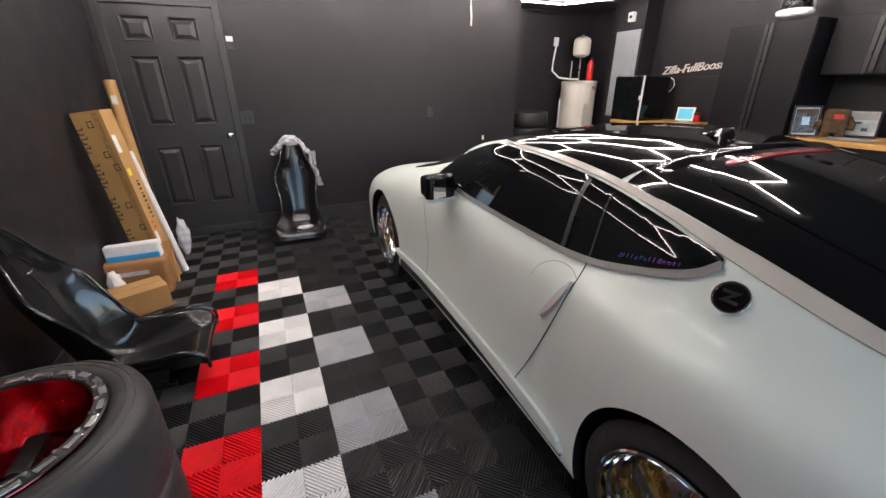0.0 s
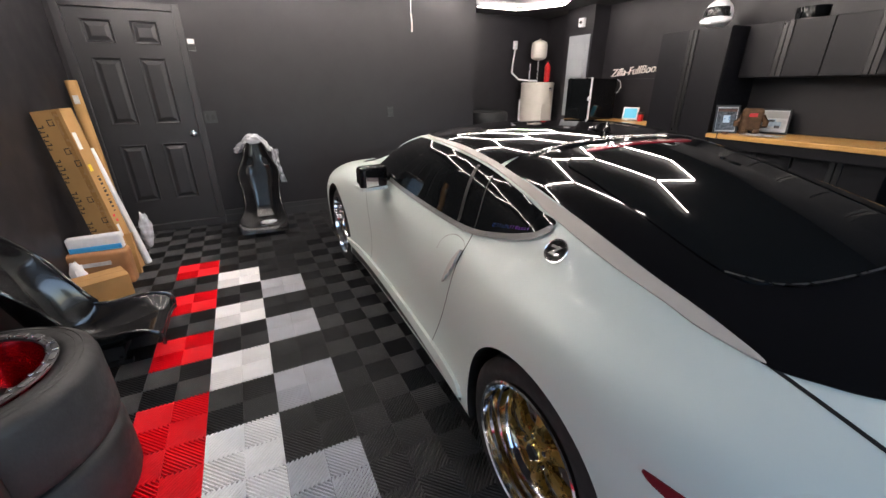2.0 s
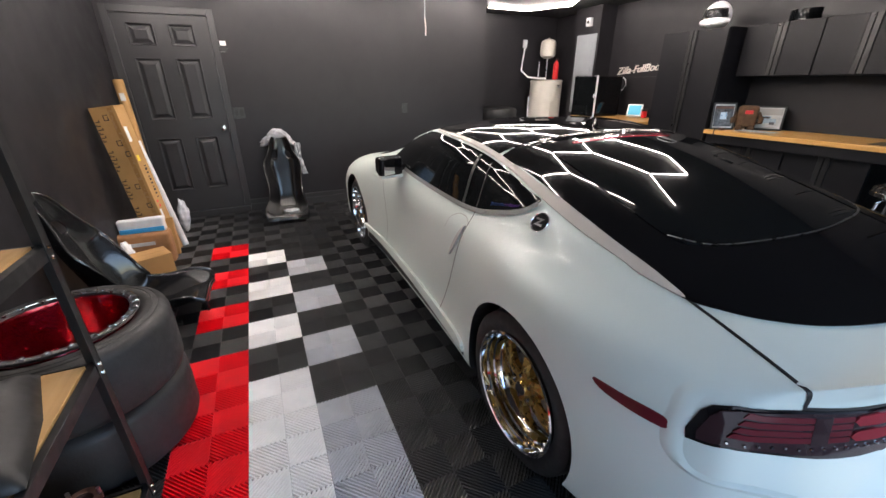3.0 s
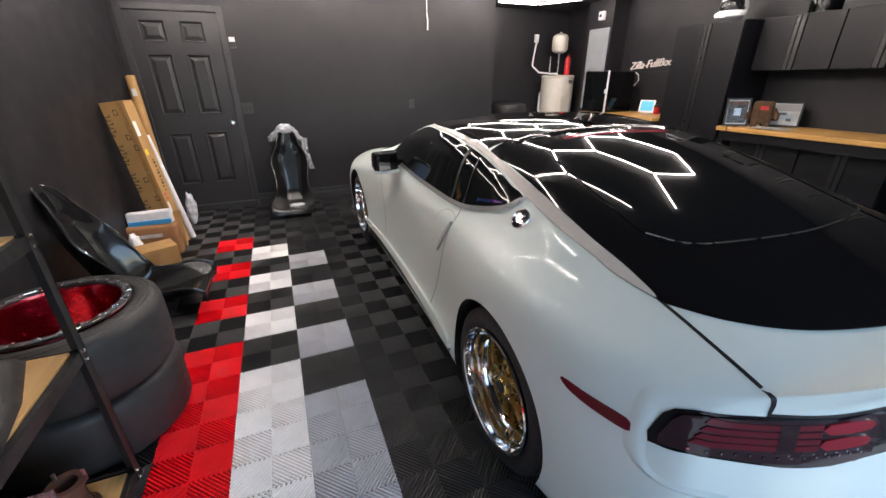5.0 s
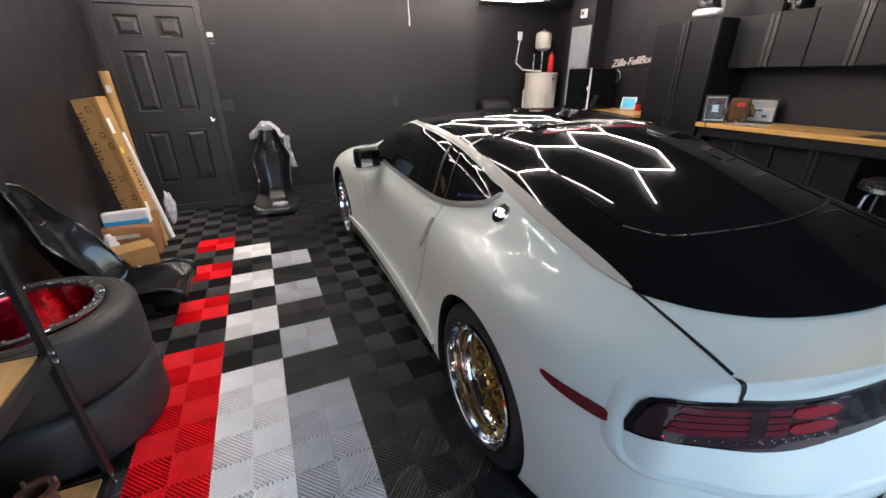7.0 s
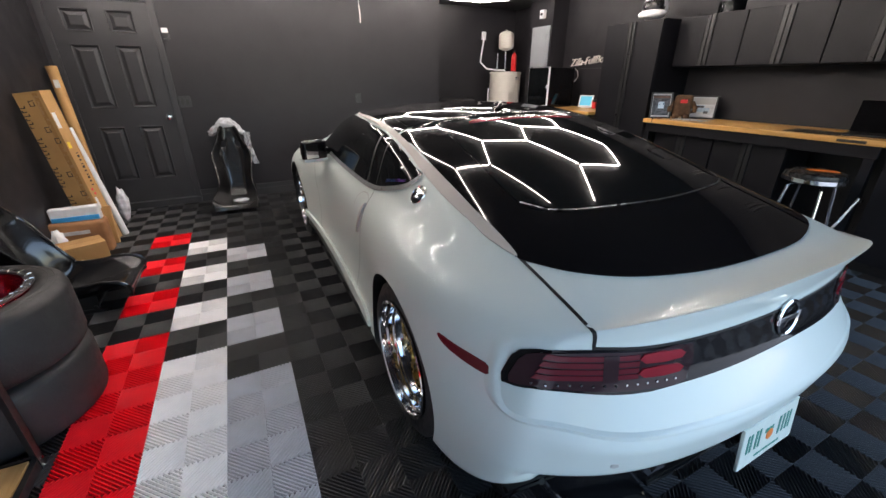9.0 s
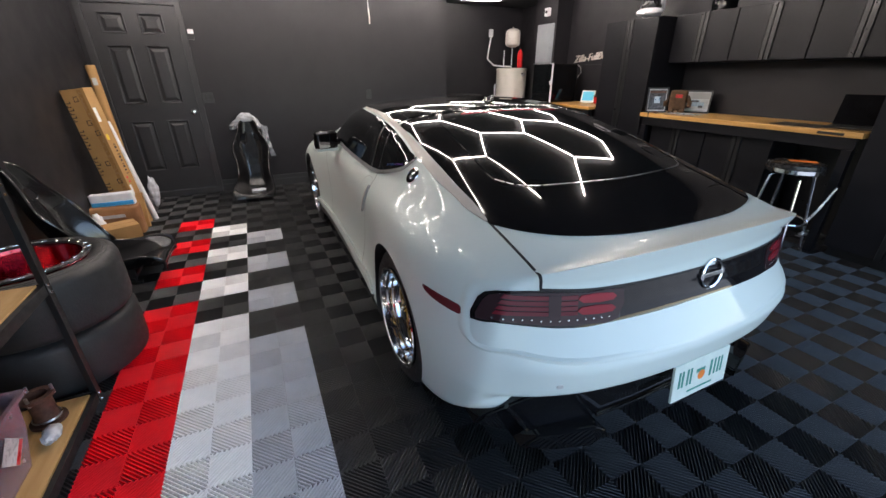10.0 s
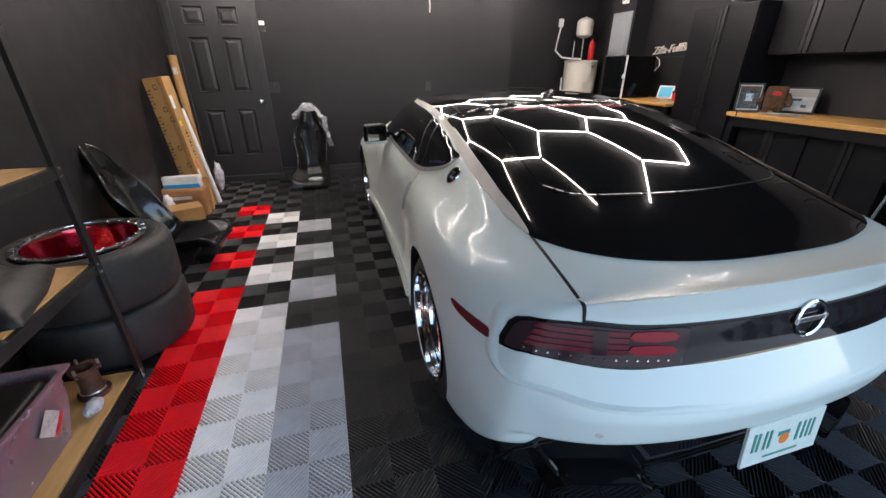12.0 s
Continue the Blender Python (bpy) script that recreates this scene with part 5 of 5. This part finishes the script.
LOW = Matrix.Diagonal((1, 1, 0.94, 1))
slick(pose(-0.765, 1.165, 0.0) @ LOW, "drag_tyre", "worn drag slick lying under another on the tiles", False)
slick(pose(-0.765, 1.165, 0.2945, 0, 0, 20) @ LOW, "drag_tyre", "worn drag slick on a candy red bead-lock wheel, stacked", True)


def rack():
    """Bolted angle-iron rack with three boards."""
    r = thing("storage_rack", "black bolted steel rack with chipboard shelves", "shelf")
    x0, x1, y0, y1 = -1.10, -0.52, -0.42, 0.775
    for x, sx in ((x0, 1), (x1, -1)):
        for y, sy in ((y0, 1), (y1, -1)):
            b = box(x, y, 0, x + sx * .004, y + sy * .036, 1.83)
            box(x, y, 0, x + sx * .036, y + sy * .004, 1.83, bm=b)
            p = part("post", b, M["satin_black"], r, "black slotted angle post")
            if sx < 0:
                for k in range(44):
                    z = .03 + .041 * k
                    part("slot", box(-.0105, -.0006, -.006, .0105, .0006, .006), M["cab_dark"], p, m=Matrix.Translation((x + sx * .018, y + (.0006 if sy < 0 else -.0006), z)))
    for z in (0.05, 0.625, 1.037, 1.55):
        part("board", box(x0 + .005, y0 + .005, z - .014, x1 - .03, y1 - .03, z, .001), M["ply"], r, "chipboard shelf")
        for yy in (y0 + .004, y1 - .016):
            part("end_beam", box(x0 + .006, yy, z - .046, x1 - .006, yy + .012, z - .005, .002), M["satin_black"], r)
        for xx in (x0 + .004, x1 - .026):
            part("long_beam", box(xx, y0 + .006, z - .048, xx + .022, y1 - .006, z - .004, .003), M["satin_black"], r)
        for dz in (-.008, -.042):
            part("bolt", lathe([(0, .005), (.006, .005), (.007, 0)], 8), M["chrome"], r, m=Matrix.Translation((x1 - .02, y1 + .0005, z + dz)) @ pose(0, 0, 0, -90, 0, 0))
            part("bolt", lathe([(0, .005), (.006, .005), (.007, 0)], 8), M["chrome"], r, m=Matrix.Translation((x1 + .0005, y1 - .02, z + dz)) @ pose(0, 0, 0, 0, 90, 0))
    return r


rack()


def storage_bin():
    b = thing("storage_bin", "clear pinkish plastic bin of dark parts on the rack", "storage bin", pose(-0.80, 0.13, 0.051))
    w = bmesh.new()
    lo, hi = (.17, .27), (.205, .315)
    rows = []
    for (hx, hy), z in ((lo, 0), (((lo[0] + hi[0]) / 2), (lo[1] + hi[1]) / 2) and ((.188, .293), .15), (hi, .29), ((.222, .333), .292), ((.222, .333), .278)):
        rows.append([w.verts.new((sx * hx, sy * hy, z)) for sx, sy in ((-1, -1), (1, -1), (1, 1), (-1, 1))])
    for a, c in zip(rows, rows[1:]):
        for i in range(4):
            w.faces.new((a[i], a[(i + 1) % 4], c[(i + 1) % 4], c[i]))
    w.faces.new(rows[0])
    bmesh.ops.bevel(w, geom=[e for e in w.edges if abs((e.verts[0].co - e.verts[1].co).z) > .1], offset=.02, segments=3, affect='EDGES')
    bmesh.ops.recalc_face_normals(w, faces=w.faces)
    bmesh.ops.solidify(w, geom=list(w.faces), thickness=.002)
    part("tub", w, M["bin"], b, "clear pinkish tub", True, 40)
    fill = box(-.17, -.27, .004, .17, .27, .27, .02, 3)
    for v in fill.verts:
        if v.co.z > .2:
            v.co.z += .03 * noise.noise(v.co * 9)
    part("filling", fill, M["satin_black"], b, "dark parts in the bin", True, 60)
    part("label", box(0, -.045, -.055, .0008, .045, .055), M["paper"], b, "white and red product label", m=Matrix.Translation((.205, .16, .16)) @ pose(0, 0, 0, 45, 6, 0))
    part("label_stripe", box(.0009, -.043, -.052, .0014, .043, -.030), M["red"], b, m=Matrix.Translation((.205, .16, .16)) @ pose(0, 0, 0, 45, 6, 0))


storage_bin()
fl = thing("exhaust_flange", "rusty cast exhaust elbow with flanges on the rack", "exhaust part", pose(-0.655, 0.63, 0.051))
part("pipe", lathe([(.045, .0), (.047, .02), (.040, .05), (.040, .12), (.046, .135), (.040, .135), (.033, .12), (.033, .0)], 32, caps=False), M["rust"], fl, smooth=True, angle=40)
part("flange", lathe([(.036, 0), (.062, 0), (.062, .012), (.036, .012)], 28, closed=True), M["rust"], fl, smooth=True, angle=40)
part("flange", lathe([(.034, .128), (.056, .128), (.056, .142), (.034, .142)], 28, closed=True), M["rust"], fl, smooth=True, angle=40)
part("band", lathe([(.0475, .02), (.050, .024), (.0475, .03)], 28, closed=True), M["steel"], fl, smooth=True)
for k, a in enumerate((20, 140, 260)):
    part("stud", lathe([(0, .165), (.006, .165), (.006, .12)], 8), M["steel"], fl, m=Matrix.Translation((.05 * math.cos(radians(a)), .05 * math.sin(radians(a)), 0)))
wd = thing("film_wad", "wad of clear wrapping film beside the elbow", "wrapping", pose(-0.60, 0.50, 0.051))
wb = bmesh.new()
bmesh.ops.create_icosphere(wb, subdivisions=3, radius=1)
for v in wb.verts:
    k = 1 + .3 * noise.noise(v.co * 2.5)
    v.co = Vector((v.co.x * .03 * k, v.co.y * .05 * k, v.co.z * .028 * k + .027))
part("wad", wb, M["film"], wd, smooth=True)


def covers():
    """Moulded engine covers on the middle board."""
    for m, sx, sy, label in ((pose(-.80, .47, .626, 0, 0, 12), .23, .24, "moulded black engine cover with an oval opening"), (pose(-.76, .08, .626, 0, 0, -20), .22, .20, "moulded black plastic engine trim")):
        c = thing("engine_cover", label, "engine part", m, "engine covers")
        b = bmesh.new()
        bmesh.ops.create_grid(b, x_segments=22, y_segments=22, size=1)
        for f in [f for f in b.faces if (f.calc_center_median().x + .25) ** 2 / .09 + (f.calc_center_median().y - .45) ** 2 / .04 < 1]:
            b.faces.remove(f)
        for v in b.verts:
            x, y = v.co.x, v.co.y
            r = max(abs(x), abs(y))
            z = .075 * (1 - r ** 5) + .014 * math.sin(5 * x + 2 * y) * (1 - r) + .012 * (1 if abs(x - .3) < .15 else 0)
            v.co = Vector((x * sx * (1 - .15 * max(0, y)), y * sy, max(z, .001)))
        bmesh.ops.solidify(b, geom=list(b.faces), thickness=.003)
        part("moulding", b, M["satin_black"], c, smooth=True, angle=50)
        part("cap", lathe([(0, .03), (.03, .03), (.034, .024), (.034, 0)], 24), M["black_plastic"], c, m=Matrix.Translation((.3 * sx, -.2 * sy, .06)))
        part("clip", lathe([(.010, 0), (.014, .002), (.010, .005)], 16, closed=True), M["chrome"], c, m=Matrix.Translation((-.3 * sx, -.3 * sy, .078)))


covers()
bx = thing("parts_tray", "dark plastic tray on the upper shelf", "tray", pose(-.86, .42, 1.038))
part("tray", box(-.12, -.2, 0, .12, .2, .07, .01), M["black_plastic"], bx)

# ---- parcels in the corner ----
M["tape"] = material("packing_tape", (0.36, 0.20, 0.08), 0.25, vary=0.1)
M["sun_yellow"] = material("yellow_label", (0.75, 0.55, 0.03), 0.5)
lb = thing("long_carton", "tall printed cardboard carton leaning on the wall", "carton")
# carton frame: foot on the floor, leaning back to the wall
FOOT, LEAN_X, LEAN_Y = Vector((-0.80, 3.50, 0.0)), -13.0, 0.0
lm = Matrix.Translation((-0.855, 3.45, 0.03)) @ pose(0, 0, 0, 0, -7.0, 0) @ pose(0, 0, 0, -2, 0, -20)
part("box", box(-.092, -.065, 0, .105, .05, 1.26, .003), M["card"], lb, "brown corrugated board", m=lm)
part("lid_flap", box(-.092, -.064, 1.2605, .105, .049, 1.264), M["card"], lb, m=lm @ pose(0, 0, 0, 0, 0, 0))
for k in range(5):
    z = 1.17 - .24 * k
    for q in range(6):
        a, w2 = .030 * q, (.040, .034, .044, .030, .038, .026)[q]
        part("print_mark", box(-.088, -.0662, z - a - .019, -.088 + w2, -.0653, z - a - .012), M["ink"], lb, m=lm)
        part("print_mark", box(-.088 + (.0 if q % 2 else w2 - .008), -.0662, z - a - .012, -.080 + (.0 if q % 2 else w2 - .008), -.0653, z - a), M["ink"], lb, m=lm)
for k, (x, z) in enumerate(((.01, 1.18), (.03, .98), (.06, .89), (.02, .62), (.05, .45))):
    for x0, z0, x1, z1 in ((-.02, -.022, .02, -.016), (-.02, .016, .02, .022), (-.02, -.016, -.014, .016), (.012, -.016, .018, .008)):
        part("print_mark", box(x + x0, -.0662, z + z0, x + x1, -.0653, z + z1), M["ink"], lb, m=lm)
for z0, z1, y0, y1, mat in ((.98, 1.10, -.055, -.02, "white_plastic"), (.82, .87, -.05, -.02, "sun_yellow"), (.30, .40, -.05, -.025, "white_plastic"), (.21, .29, -.02, .01, "white_plastic"), (.46, .48, -.04, -.02, "red"), (.42, .44, -.03, -.01, "red")):
    part("sticker", box(.1052, y0, z0, .1062, y1, z1), M[mat], lb, m=lm)
for q in range(10):
    part("print_mark", box(.1052, -.012, .50 + .03 * q, .1060, .012, .508 + .03 * q + .006 * (q % 3)), M["ink"], lb, m=lm)
part("packing_tape", box(.045, -.0656, .02, .08, -.0652, 1.25), M["tape"], lb, m=lm)
tu = thing("mailing_tube", "long kraft mailing tube leaning in the corner", "tube")
TA, TB = Vector((-1.0, 4.25, 0.0)), Vector((-1.06, 4.36, 1.48))
part("tube", tube([TA + Vector((0, 0, .03)), TB], .042, 24), M["card"], tu, smooth=True, angle=50)
part("cap", tube([TA.lerp(TB, .965), TA.lerp(TB, 1.004)], .0435, 24), M["card"], tu, "kraft end cap", True, 50)
part("label", box(-.02, -.0445, 1.30, .02, -.043, 1.37), M["paper"], tu, m=Matrix.Translation(TA) @ pose(0, 0, 0, -4, -2, 0))
sw = thing("shrink_wrapped_roll", "narrow white film-wrapped roll behind the carton", "parcel")
part("roll", tube([(-.725, 3.53, .035), (-.75, 3.54, .2), (-.875, 3.58, 1.0)], .024, 16), M["white_plastic"], sw, "white film wrapping", True, 50)
fw = bmesh.new()
bmesh.ops.create_icosphere(fw, subdivisions=3, radius=1)
for v in fw.verts:
    k = 1 + .35 * noise.noise(v.co * 2.2)
    v.co = Vector((v.co.x * .045 * k - .69, v.co.y * .05 * k + 3.60, v.co.z * .15 * k + .30))
part("loose_film", fw, M["film"], sw, "loose clear film", True, 180)


def parcel(name, label, m, w, d, h, mat, flap=True):
    p = thing(name, label, "parcel", m)
    part("box", box(-w / 2, -d / 2, 0, w / 2, d / 2, h, .004), M[mat], p)
    if flap:
        part("seam", box(-w / 2 + .002, -.002, h, w / 2 - .002, .002, h + .0008), M["card2"], p)
    return p


parcel("small_carton", "small plain brown cardboard box on the floor", pose(-0.925, 3.03, 0.0, 0, 0, 24), .31, .22, .165, "card")
parcel("flat_carton", "flat brown carton standing behind the parcels", pose(-0.93, 3.38, 0.012, -7, 0, -2), .36, .04, .34, "card", False)
mail = thing("mailing_bag", "crumpled brown paper mailing bag", "parcel", pose(-0.96, 3.27, 0.0))
mb = box(-.19, -.05, 0, .19, .05, .28, .03, 4)
for v in mb.verts:
    v.co += Vector((.012 * noise.noise(v.co * 11), .02 * noise.noise(v.co * 9 + Vector((3, 0, 0))), .02 * noise.noise(v.co * 8)))
    v.co.z = max(v.co.z, 0)
part("bag", mb, M["card2"], mail, smooth=True, angle=70)
part("address_label", box(-.11, -.062, .18, .08, -.058, .21), M["paper"], mail)
wp = thing("white_pack", "white and blue plastic parcel resting on the bag", "parcel", pose(-0.955, 3.30, 0.245))
wb2 = box(-.165, -.03, 0.03, .165, .03, .155, .02, 3)
for v in wb2.verts:
    v.co += Vector((.006 * noise.noise(v.co * 13), .012 * noise.noise(v.co * 12), .006 * noise.noise(v.co * 9)))
part("pack", wb2, M["white_plastic"], wp, smooth=True, angle=70)
part("blue_band", box(-.158, -.045, .040, .158, -.028, .078, .006), M["blue"], wp, "blue printed band")
rg = thing("white_rag", "white plastic wrapping at the foot of the parcels", "wrapping", pose(-1.075, 3.16, 0.0))
rb2 = bmesh.new()
bmesh.ops.create_icosphere(rb2, subdivisions=3, radius=1)
for v in rb2.verts:
    k = 1 + .3 * noise.noise(v.co * 2.7)
    v.co = Vector((v.co.x * .05 * k, v.co.y * .05 * k, max(0, v.co.z * .13 * k + .12)))
part("wad", rb2, M["white_plastic"], rg, smooth=True)

# ---- floor tiles, last ----
lay_tiles()
